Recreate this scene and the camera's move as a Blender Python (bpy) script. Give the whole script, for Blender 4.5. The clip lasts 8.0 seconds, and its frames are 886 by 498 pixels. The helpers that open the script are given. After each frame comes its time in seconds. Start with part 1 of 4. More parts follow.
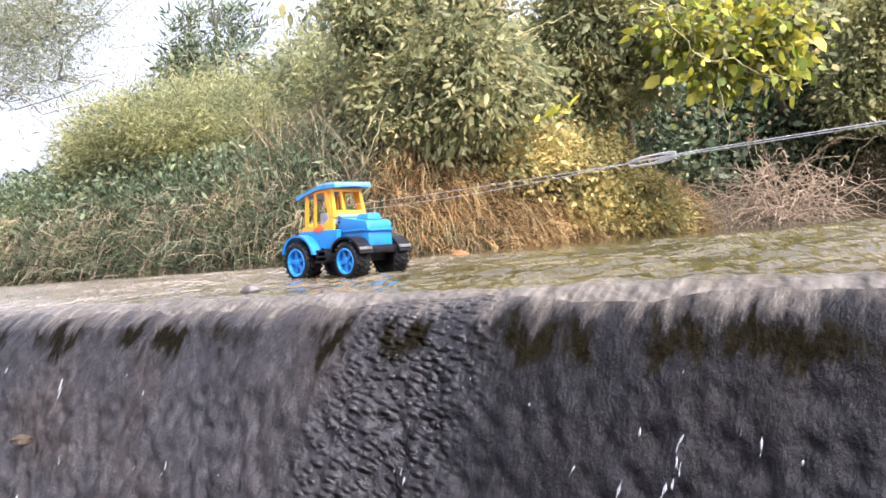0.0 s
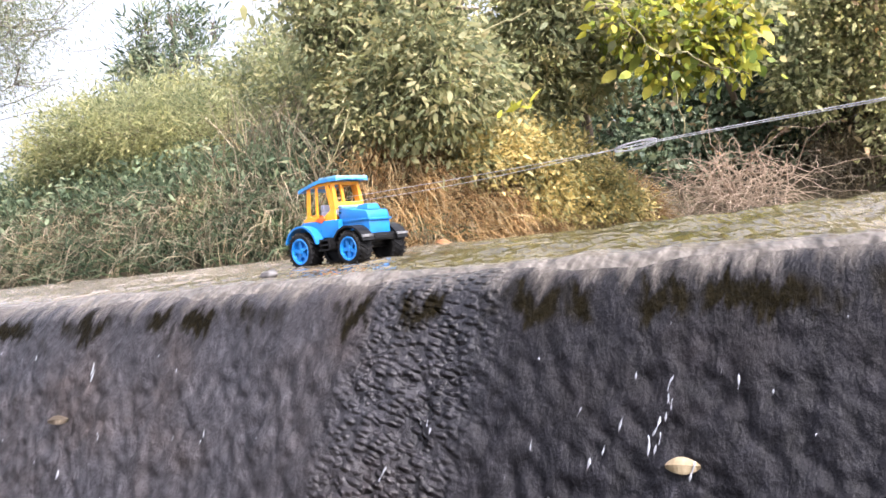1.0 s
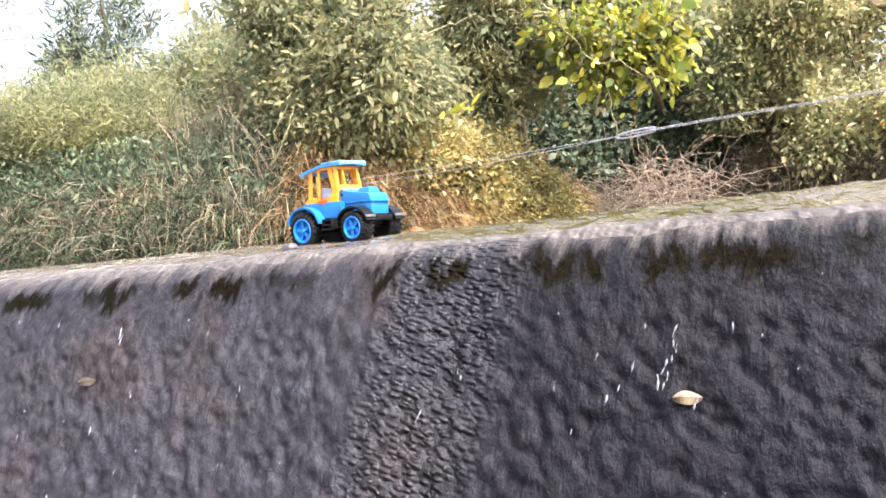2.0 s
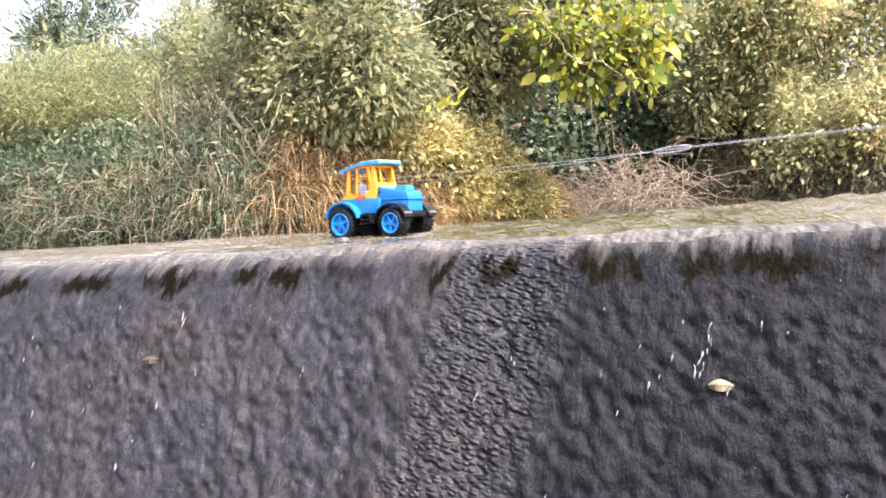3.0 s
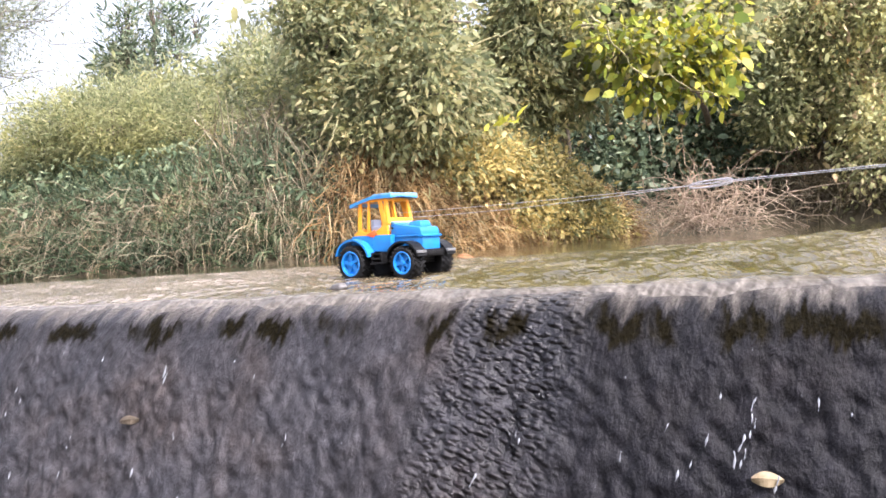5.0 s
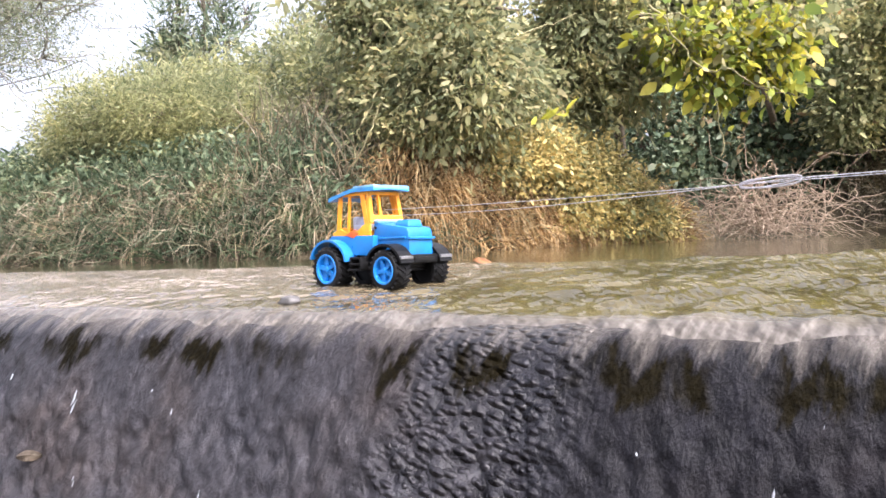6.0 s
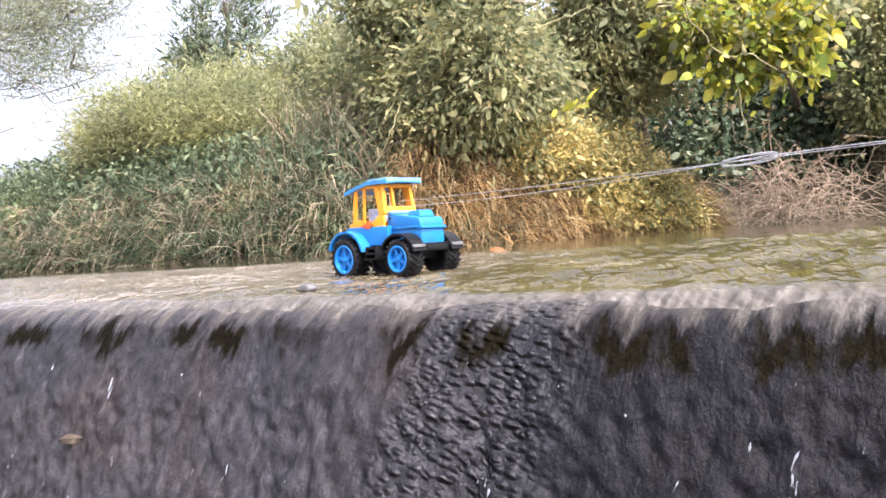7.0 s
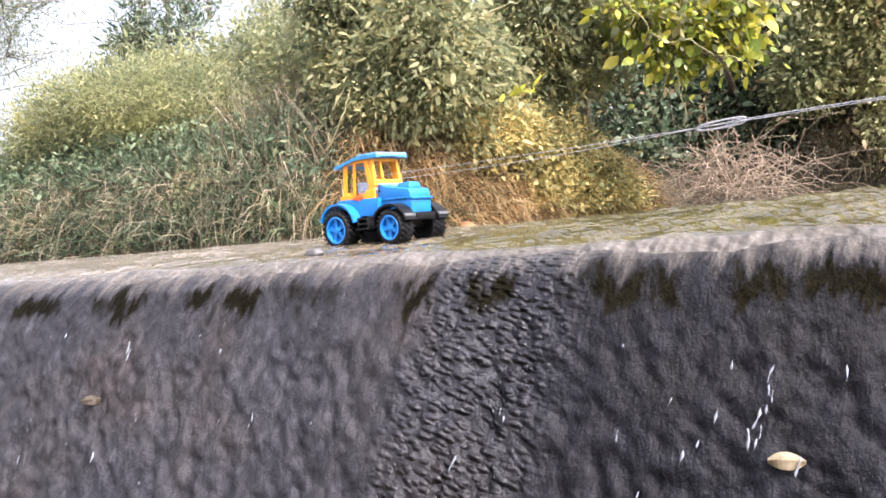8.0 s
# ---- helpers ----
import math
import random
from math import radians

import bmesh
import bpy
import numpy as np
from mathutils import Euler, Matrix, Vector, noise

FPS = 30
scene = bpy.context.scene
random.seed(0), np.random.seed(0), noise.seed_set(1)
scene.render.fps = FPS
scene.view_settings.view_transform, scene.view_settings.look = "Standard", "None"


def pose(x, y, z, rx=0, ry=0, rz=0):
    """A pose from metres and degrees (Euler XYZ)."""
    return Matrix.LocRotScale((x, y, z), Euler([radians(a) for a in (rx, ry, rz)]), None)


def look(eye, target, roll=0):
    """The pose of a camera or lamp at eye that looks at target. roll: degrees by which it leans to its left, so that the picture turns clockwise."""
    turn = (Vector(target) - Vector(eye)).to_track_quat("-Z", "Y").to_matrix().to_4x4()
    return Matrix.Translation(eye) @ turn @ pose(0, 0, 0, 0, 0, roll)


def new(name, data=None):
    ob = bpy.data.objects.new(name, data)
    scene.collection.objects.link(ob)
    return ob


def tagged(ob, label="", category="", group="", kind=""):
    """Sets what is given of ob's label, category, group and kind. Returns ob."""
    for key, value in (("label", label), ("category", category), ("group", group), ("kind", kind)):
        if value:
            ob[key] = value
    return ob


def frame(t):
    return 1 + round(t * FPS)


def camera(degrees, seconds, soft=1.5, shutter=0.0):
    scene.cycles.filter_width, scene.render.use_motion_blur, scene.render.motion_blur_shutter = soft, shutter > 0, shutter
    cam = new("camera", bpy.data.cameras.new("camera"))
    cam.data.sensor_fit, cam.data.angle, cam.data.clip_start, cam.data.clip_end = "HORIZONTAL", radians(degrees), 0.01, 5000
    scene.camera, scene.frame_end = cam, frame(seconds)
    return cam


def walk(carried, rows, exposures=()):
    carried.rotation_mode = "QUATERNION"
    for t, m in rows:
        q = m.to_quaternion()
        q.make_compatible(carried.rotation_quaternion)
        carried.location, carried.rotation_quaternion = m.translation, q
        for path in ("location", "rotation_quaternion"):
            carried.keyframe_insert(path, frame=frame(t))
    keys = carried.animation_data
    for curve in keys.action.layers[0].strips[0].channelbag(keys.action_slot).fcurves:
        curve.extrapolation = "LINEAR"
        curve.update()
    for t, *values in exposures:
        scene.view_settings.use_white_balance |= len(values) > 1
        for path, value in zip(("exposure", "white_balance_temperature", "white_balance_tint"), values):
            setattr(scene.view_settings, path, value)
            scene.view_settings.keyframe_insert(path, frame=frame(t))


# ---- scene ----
cam = camera(56.1, 8.0, soft=1.6)
PATH = [
    (0.0, 0.1107, -0.7428, 0.0723, 89.954, 4.353, 32.715),
    (0.5, 0.1187, -0.7958, 0.0653, 90.105, 4.826, 31.263),
    (1.0, 0.1198, -0.8793, 0.0564, 89.538, 5.949, 29.925),
    (1.5, 0.1197, -0.9699, 0.0519, 88.890, 6.130, 27.990),
    (2.0, 0.0603, -1.0623, 0.0270, 89.240, 5.158, 24.713),
    (3.5, -0.0155, -1.2607, 0.0711, 88.216, 3.298, 22.122),
    (4.0, 0.0389, -1.2523, 0.0840, 88.522, 3.089, 22.865),
    (4.5, 0.0361, -1.1961, 0.0858, 89.358, 3.963, 25.409),
    (6.0, -0.0313, -0.7193, 0.1012, 89.646, 2.040, 31.056),
    (6.5, 0.0153, -0.7339, 0.1024, 89.586, 2.471, 33.750),
    (7.0, 0.0229, -0.7567, 0.0863, 89.499, 3.703, 32.986),
    (7.5, 0.0100, -0.7899, 0.0800, 89.155, 4.119, 31.625),
    (8.0, 0.0073, -0.8860, 0.0589, 88.392, 4.780, 28.970),
]
walk(cam, [(t, pose(x, y, z, rx, ry, rz)) for t, x, y, z, rx, ry, rz in PATH],
     exposures=[(0.0, 2.0, 6050, 18), (1.0, 2.10, 6050, 18), (2.0, 2.26, 6050, 18), (4.0, 2.24, 6050, 18), (4.5, 2.18, 6050, 18), (6.0, 2.02, 6050, 18), (7.5, 2.02, 6050, 18), (8.0, 2.10, 6050, 18)])

# ---- light ----
world = bpy.data.worlds.new("sky")
scene.world = world
world.use_nodes = True
SUN_EL, SUN_AZ = 50.0, 112.0         # degrees; azimuth from +y towards +x
wn = world.node_tree.nodes
sky = wn.new("ShaderNodeTexSky")
sky.sky_type = "NISHITA"
sky.sun_disc = False
sky.sun_elevation, sky.sun_rotation = radians(SUN_EL), radians(SUN_AZ)
sky.air_density, sky.dust_density, sky.ozone_density = 1.0, 8.0, 1.0
wn["Background"].inputs["Strength"].default_value = 0.15
haze = wn.new("ShaderNodeHueSaturation")          # thin white cloud takes most of the blue
haze.inputs["Saturation"].default_value = 0.35
world.node_tree.links.new(sky.outputs["Color"], haze.inputs["Color"])
world.node_tree.links.new(haze.outputs["Color"], wn["Background"].inputs["Color"])
sun_data = bpy.data.lights.new("sun", "SUN")
sun_data.energy, sun_data.angle, sun_data.color = 1.9, radians(30.0), (1.0, 0.92, 0.8)
sun = new("sun", sun_data)
sx, sy = math.sin(radians(SUN_AZ)) * math.cos(radians(SUN_EL)), math.cos(radians(SUN_AZ)) * math.cos(radians(SUN_EL))
sun.matrix_world = look((sx * 20, sy * 20, math.sin(radians(SUN_EL)) * 20), (0, 0, 0))


# ---- material helpers ----
def material(name):
    m = bpy.data.materials.new(name)
    m.use_nodes = True
    t = m.node_tree
    return m, t.nodes, t.links, t.nodes["Principled BSDF"]


def ramp(nodes, links, source, stops):
    r = nodes.new("ShaderNodeValToRGB")
    el = r.color_ramp.elements
    while len(el) < len(stops):
        el.new(0.5)
    for e, (p, c) in zip(el, stops):
        e.position, e.color = p, (*c, 1)
    links.new(source, r.inputs["Fac"])
    return r.outputs["Color"]


def noise_tex(nodes, links, scale, detail=4, rough=0.55, stretch=(1, 1, 1), turn=(0, 0, 0), coord="Object"):
    tc, mp, n = nodes.new("ShaderNodeTexCoord"), nodes.new("ShaderNodeMapping"), nodes.new("ShaderNodeTexNoise")
    mp.vector_type = "TEXTURE"                    # turned first, then stretched
    mp.inputs["Scale"].default_value = [1 / v for v in stretch]
    mp.inputs["Rotation"].default_value = turn
    n.inputs["Scale"].default_value, n.inputs["Detail"].default_value, n.inputs["Roughness"].default_value = scale, detail, rough
    links.new(tc.outputs[coord], mp.inputs["Vector"])
    links.new(mp.outputs["Vector"], n.inputs["Vector"])
    return n.outputs["Fac"]


def mixed(nodes, links, fac, a, b, blend="MIX"):
    m = nodes.new("ShaderNodeMix")
    m.data_type, m.blend_type = "RGBA", blend
    for sock, v in ((m.inputs["Factor"], fac), (m.inputs["A"], a), (m.inputs["B"], b)):
        if isinstance(v, (int, float)):
            sock.default_value = v
        elif isinstance(v, tuple):
            sock.default_value = (*v, 1)
        else:
            links.new(v, sock)
    return m.outputs["Result"]


def bumped(nodes, links, p, heights):
    last = None
    for source, strength, dist in heights:
        b = nodes.new("ShaderNodeBump")
        b.inputs["Strength"].default_value, b.inputs["Distance"].default_value = strength, dist
        links.new(source, b.inputs["Height"])
        if last:
            links.new(last, b.inputs["Normal"])
        last = b.outputs["Normal"]
    links.new(last, p.inputs["Normal"])


def leaf_material(name, stops, gloss=0.45, thin=0.35):
    """Leaves: colour by leaf from the stops, a little light through the blade."""
    m, n, l, p = material(name)
    geo = n.new("ShaderNodeNewGeometry")
    col = ramp(n, l, geo.outputs["Random Per Island"], stops)
    big = noise_tex(n, l, 2.2, 4, 0.65)
    var = ramp(n, l, big, [(0.32, (0.5, 0.54, 0.52)), (0.5, (0.95, 0.95, 0.95)), (0.68, (1.3, 1.2, 1.0))])
    col = mixed(n, l, 1.0, col, var, "MULTIPLY")
    l.new(col, p.inputs["Base Color"])
    p.inputs["Roughness"].default_value = gloss + 0.1
    p.inputs["Specular IOR Level"].default_value = 0.3
    tr = n.new("ShaderNodeBsdfTranslucent")
    l.new(col, tr.inputs["Color"])
    ms = n.new("ShaderNodeMixShader")
    ms.inputs["Fac"].default_value = thin
    l.new(p.outputs["BSDF"], ms.inputs[1])
    l.new(tr.outputs["BSDF"], ms.inputs[2])
    l.new(ms.outputs["Shader"], n["Material Output"].inputs["Surface"])
    return m


def plastic(name, colour, rough=0.35, dirt=0.25, spec=0.5):
    m, n, l, p = material(name)
    grime = noise_tex(n, l, 60, 5)
    dark = tuple(c * (1 - dirt) + 0.03 * dirt for c in colour)
    l.new(mixed(n, l, ramp(n, l, grime, [(0.42, (0, 0, 0)), (0.75, (1, 1, 1))]), colour, dark), p.inputs["Base Color"])
    l.new(ramp(n, l, noise_tex(n, l, 140, 3), [(0.3, (rough - 0.08,) * 3), (0.7, (rough + 0.12,) * 3)]), p.inputs["Roughness"])
    p.inputs["Specular IOR Level"].default_value = spec
    bumped(n, l, p, [(noise_tex(n, l, 300, 2), 0.15, 0.0006)])
    return m


def bark_material(name, a, b, scale=30):
    m, n, l, p = material(name)
    l.new(ramp(n, l, noise_tex(n, l, scale, 6, 0.65), [(0.3, a), (0.7, b)]), p.inputs["Base Color"])
    p.inputs["Roughness"].default_value = 0.85
    bumped(n, l, p, [(noise_tex(n, l, scale * 3, 4), 0.5, 0.01)])
    return m


# ---- materials ----
BLUE = plastic("blue_plastic", (0.009, 0.145, 0.42))
BLUE_ROOF = plastic("pale_blue_plastic", (0.035, 0.22, 0.50), 0.45, 0.5)
# whitish blue: scuffs on the roof edges, painted glare on the cowl
ROOF_EDGE = plastic("worn_glare_blue_plastic", (0.15, 0.34, 0.55), 0.45, 0.6)
RIM_BLUE = plastic("bright_blue_plastic", (0.010, 0.16, 0.48))
YELLOW = plastic("orange_yellow_plastic", (0.80, 0.31, 0.014))
BLACK = plastic("black_plastic", (0.004, 0.004, 0.0045), 0.42, 0.3, 0.18)
RUBBER = plastic("black_rubber", (0.004, 0.004, 0.0045), 0.6, 0.5, 0.15)
SILVER = plastic("silver_plastic", (0.12, 0.12, 0.125), 0.35, 0.8)
GREY = plastic("pale_grey_plastic", (0.42, 0.47, 0.58), 0.45)
RED = plastic("orange_red_print", (0.75, 0.10, 0.015), 0.45)
CORD, cn, cl, cp = material("white_cord")
cl.new(ramp(cn, cl, noise_tex(cn, cl, 400, 3), [(0.3, (0.28, 0.28, 0.30)), (0.7, (0.46, 0.46, 0.49))]), cp.inputs["Base Color"])
cp.inputs["Roughness"].default_value = 0.5

BARK = bark_material("brown_bark", (0.05, 0.038, 0.028), (0.16, 0.125, 0.09))
PALEBARK = bark_material("grey_thorn_bark", (0.13, 0.12, 0.10), (0.26, 0.24, 0.20))
TWIG = bark_material("pale_dry_twig", (0.16, 0.115, 0.08), (0.40, 0.31, 0.23))
VINE = bark_material("green_brown_vine", (0.14, 0.13, 0.06), (0.28, 0.25, 0.13))

SOIL, n, l, p = material("bank_soil")
l.new(ramp(n, l, noise_tex(n, l, 3, 8, 0.65), [(0.3, (0.03, 0.026, 0.016)), (0.55, (0.07, 0.055, 0.03)), (0.75, (0.10, 0.09, 0.045))]), p.inputs["Base Color"])
p.inputs["Roughness"].default_value = 0.95
bumped(n, l, p, [(noise_tex(n, l, 14, 6), 0.8, 0.05)])

# wet stone face of the weir: a thin film of water runs down it, aerated near the lip, with moss where it overhangs
WET, n, l, p = material("wet_weir_stone")
tc, sep = n.new("ShaderNodeTexCoord"), n.new("ShaderNodeSeparateXYZ")
l.new(tc.outputs["Object"], sep.inputs["Vector"])
flow = noise_tex(n, l, 60, 6, 0.64, (1.0, 0.55, 0.5), (0, 0.38, 0))
big = noise_tex(n, l, 4.5, 5, 0.62)
col = ramp(n, l, flow, [(0.28, (0.010, 0.0093, 0.0103)), (0.45, (0.023, 0.0216, 0.0230)), (0.60, (0.034, 0.0318, 0.0338)), (0.80, (0.074, 0.071, 0.074))])
brown = ramp(n, l, big, [(0.35, (0.83, 0.87, 0.97)), (0.52, (0.97, 0.97, 1.02)), (0.70, (1.12, 0.98, 0.90))])
col = mixed(n, l, 1.0, col, brown, "MULTIPLY")
# stone colour multiplied darker towards the right (+x)
right_tone = n.new("ShaderNodeMapRange")
right_tone.inputs["From Min"].default_value, right_tone.inputs["From Max"].default_value = -0.62, -0.25
l.new(sep.outputs["X"], right_tone.inputs["Value"])
col = mixed(n, l, right_tone.outputs["Result"], col, mixed(n, l, 1.0, col, (0.25, 0.255, 0.29), "MULTIPLY"))
# moss band
edge = n.new("ShaderNodeMath")
edge.operation = "MULTIPLY_ADD"
l.new(noise_tex(n, l, 30, 6, 0.7, (1, 0.22, 0.22), (0, 0.25, 0)), edge.inputs[0])
edge.inputs[1].default_value = 0.13
l.new(sep.outputs["Z"], edge.inputs[2])
mr = n.new("ShaderNodeMapRange")
mr.inputs["From Min"].default_value, mr.inputs["From Max"].default_value = 0.018, 0.062
l.new(edge.outputs["Value"], mr.inputs["Value"])
mask = ramp(n, l, mr.outputs["Result"], [(0.0, (0, 0, 0)), (0.25, (1, 1, 1)), (0.75, (1, 1, 1)), (0.95, (0, 0, 0))])
spots = ramp(n, l, noise_tex(n, l, 9, 4, 0.6, (1, 0.4, 0.4)), [(0.46, (0, 0, 0)), (0.53, (1, 1, 1))])
moss = mixed(n, l, 1.0, mask, spots, "MULTIPLY")
mosscol = ramp(n, l, noise_tex(n, l, 120, 5, 0.7), [(0.3, (0.0018, 0.0015, 0.0008)), (0.7, (0.0085, 0.0068, 0.0032))])
col = mixed(n, l, moss, col, mosscol)
# aerated water
aer = n.new("ShaderNodeMapRange")
aer.inputs["From Min"].default_value, aer.inputs["From Max"].default_value = 0.058, 0.092
l.new(edge.outputs["Value"], aer.inputs["Value"])
streak = noise_tex(n, l, 60, 5, 0.65, (1.6, 0.4, 0.4), (0, 0.3, 0))
pale = ramp(n, l, streak, [(0.3, (0.036, 0.031, 0.026)), (0.5, (0.076, 0.067, 0.058)), (0.72, (0.15, 0.134, 0.118))])
col = mixed(n, l, aer.outputs["Result"], col, pale)
l.new(col, p.inputs["Base Color"])
# choppy stretch where the film breaks up
px1, px2 = n.new("ShaderNodeMapRange"), n.new("ShaderNodeMapRange")
slant = n.new("ShaderNodeMath")
slant.operation = "MULTIPLY_ADD"
l.new(sep.outputs["Z"], slant.inputs[0])
slant.inputs[1].default_value = -0.20
l.new(sep.outputs["X"], slant.inputs[2])
for node, lo, hi in ((px1, -0.52, -0.47), (px2, -0.29, -0.36)):
    node.inputs["From Min"].default_value, node.inputs["From Max"].default_value = lo, hi
    l.new(slant.outputs["Value"], node.inputs["Value"])
scales = n.new("ShaderNodeTexVoronoi")
scales.feature = "SMOOTH_F1"
scales.inputs["Scale"].default_value, scales.inputs["Smoothness"].default_value = 100, 0.5
scale_map = n.new("ShaderNodeMapping")
scale_map.vector_type = "TEXTURE"
scale_map.inputs["Scale"].default_value, scale_map.inputs["Rotation"].default_value = (1.5, 0.8, 0.8), (0, 0.35, 0)
l.new(tc.outputs["Object"], scale_map.inputs["Vector"])
l.new(scale_map.outputs["Vector"], scales.inputs["Vector"])
chop = ramp(n, l, scales.outputs["Distance"], [(0.05, (1, 1, 1)), (0.6, (0, 0, 0))])
chop = mixed(n, l, 1.0, mixed(n, l, 1.0, chop, px1.outputs["Result"], "MULTIPLY"), px2.outputs["Result"], "MULTIPLY")
band = mixed(n, l, 1.0, px1.outputs["Result"], px2.outputs["Result"], "MULTIPLY")
l.new(mixed(n, l, band, ramp(n, l, big, [(0.35, (0.36,) * 3), (0.7, (0.58,) * 3)]), (0.16, 0.16, 0.16)), p.inputs["Roughness"])
l.new(mixed(n, l, moss, mixed(n, l, band, (0.10, 0.10, 0.10), (0.22, 0.22, 0.22)), (0.02, 0.02, 0.02)), p.inputs["Specular IOR Level"])
bumped(n, l, p, [(flow, 0.8, 0.010), (noise_tex(n, l, 150, 4, 0.6, (1.0, 0.6, 0.6)), 0.6, 0.004), (chop, 1.0, 0.0065)])

# shallow muddy water on the crest: pale silt where it is thin, painted sky reflection at the right end, olive where it
# runs deeper
FILM, n, l, p = material("shallow_muddy_water")
tc, sep = n.new("ShaderNodeTexCoord"), n.new("ShaderNodeSeparateXYZ")
l.new(tc.outputs["Object"], sep.inputs["Vector"])
tone = noise_tex(n, l, 5, 4, 0.6, (0.6, 1.4, 1))
deep = ramp(n, l, tone, [(0.3, (0.028, 0.022, 0.007)), (0.5, (0.050, 0.040, 0.015)), (0.7, (0.092, 0.076, 0.038))])
silt_glare = ramp(n, l, tone, [(0.3, (0.085, 0.069, 0.055)), (0.55, (0.155, 0.127, 0.103)), (0.75, (0.235, 0.198, 0.166))])
thin = n.new("ShaderNodeMapRange")
thin.inputs["From Min"].default_value, thin.inputs["From Max"].default_value = -0.55, -1.3
l.new(sep.outputs["X"], thin.inputs["Value"])
# sky reflection on the right end, painted in with the pale silt colour
pale_end = n.new("ShaderNodeMapRange")
pale_end.inputs["From Min"].default_value, pale_end.inputs["From Max"].default_value, pale_end.inputs["To Max"].default_value = -0.10, 0.35, 0.6
l.new(sep.outputs["X"], pale_end.inputs["Value"])
edge2 = n.new("ShaderNodeMapRange")
edge2.inputs["From Min"].default_value, edge2.inputs["From Max"].default_value = 0.075, 0.045
l.new(sep.outputs["Y"], edge2.inputs["Value"])
froth = ramp(n, l, noise_tex(n, l, 60, 5, 0.65, (1.6, 0.4, 0.4), (0, 0.3, 0)), [(0.3, (0.036, 0.031, 0.026)), (0.5, (0.076, 0.067, 0.058)), (0.72, (0.15, 0.134, 0.118))])
l.new(mixed(n, l, edge2.outputs["Result"], mixed(n, l, pale_end.outputs["Result"], mixed(n, l, thin.outputs["Result"], deep, silt_glare), silt_glare), froth), p.inputs["Base Color"])
l.new(ramp(n, l, edge2.outputs["Result"], [(0.0, (0.04,) * 3), (1.0, (0.4,) * 3)]), p.inputs["Roughness"])
p.inputs["IOR"].default_value = 1.33
bumped(n, l, p, [(noise_tex(n, l, 38, 2, 0.5, (0.9, 0.4, 1), (0, 0, 0.5)), 1.0, 0.015), (noise_tex(n, l, 70, 2, 0.5, (1.0, 0.4, 1), (0, 0, 0.5)), 0.8, 0.005)])

POOL, n, l, p = material("still_river_water")
p.inputs["Base Color"].default_value = (0.035, 0.032, 0.016, 1)
p.inputs["Roughness"].default_value = 0.05
p.inputs["IOR"].default_value = 1.33
bumped(n, l, p, [(noise_tex(n, l, 6, 3, 0.5, (1, 2, 1)), 0.12, 0.02)])

STONE, n, l, p = material("grey_river_stone")
l.new(ramp(n, l, noise_tex(n, l, 80, 5), [(0.3, (0.03, 0.028, 0.028)), (0.7, (0.075, 0.07, 0.068))]), p.inputs["Base Color"])
p.inputs["Roughness"].default_value = 0.6
SPLASH, n, l, p = material("white_splash_water")
p.inputs["Base Color"].default_value = (0.32, 0.335, 0.37, 1)
p.inputs["Roughness"].default_value = 0.12
p.inputs["Transmission Weight"].default_value = 0.5
p.inputs["IOR"].default_value = 1.33
DRYLEAF, n, l, p = material("pale_dry_leaf")
l.new(ramp(n, l, noise_tex(n, l, 120, 4), [(0.3, (0.24, 0.18, 0.10)), (0.7, (0.40, 0.33, 0.22))]), p.inputs["Base Color"])
p.inputs["Roughness"].default_value = 0.6

RED_LEAF, n, l, p = material("orange_brown_dead_leaf")
l.new(ramp(n, l, noise_tex(n, l, 70, 4), [(0.3, (0.20, 0.085, 0.03)), (0.7, (0.38, 0.19, 0.075))]), p.inputs["Base Color"])
p.inputs["Roughness"].default_value = 0.6

GRASS = leaf_material("grey_green_grass", [(0.0, (0.022, 0.035, 0.018)), (0.4, (0.055, 0.085, 0.042)), (0.75, (0.10, 0.140, 0.076)), (0.93, (0.17, 0.175, 0.105)), (1.0, (0.28, 0.235, 0.155))], 0.5, 0.4)
STRAW = leaf_material("dry_orange_grass", [(0.0, (0.075, 0.040, 0.016)), (0.35, (0.23, 0.135, 0.055)), (0.7, (0.37, 0.250, 0.120)), (1.0, (0.46, 0.36, 0.20))], 0.7, 0.35)
STALK = leaf_material("grey_brown_stalks", [(0.0, (0.070, 0.056, 0.035)), (0.5, (0.168, 0.137, 0.088)), (1.0, (0.295, 0.253, 0.183))], 0.75, 0.15)
GOLD = leaf_material("golden_green_leaves", [(0.0, (0.17, 0.15, 0.06)), (0.4, (0.38, 0.32, 0.12)), (0.75, (0.52, 0.42, 0.17)), (1.0, (0.60, 0.48, 0.22))], 0.5, 0.45)
YELLOWLEAF = leaf_material("yellow_green_leaves", [(0.0, (0.13, 0.19, 0.04)), (0.4, (0.29, 0.33, 0.05)), (0.75, (0.45, 0.43, 0.06)), (1.0, (0.56, 0.49, 0.10))], 0.45, 0.5)
OLIVE = leaf_material("olive_green_leaves", [(0.0, (0.12, 0.14, 0.075)), (0.35, (0.22, 0.24, 0.13)), (0.7, (0.34, 0.335, 0.175)), (0.92, (0.45, 0.40, 0.21)), (1.0, (0.50, 0.44, 0.26))], 0.5, 0.6)
DARKLEAF = leaf_material("dark_green_leaves", [(0.0, (0.045, 0.070, 0.042)), (0.5, (0.095, 0.135, 0.082)), (0.85, (0.17, 0.215, 0.13)), (1.0, (0.32, 0.36, 0.25))], 0.4, 0.3)
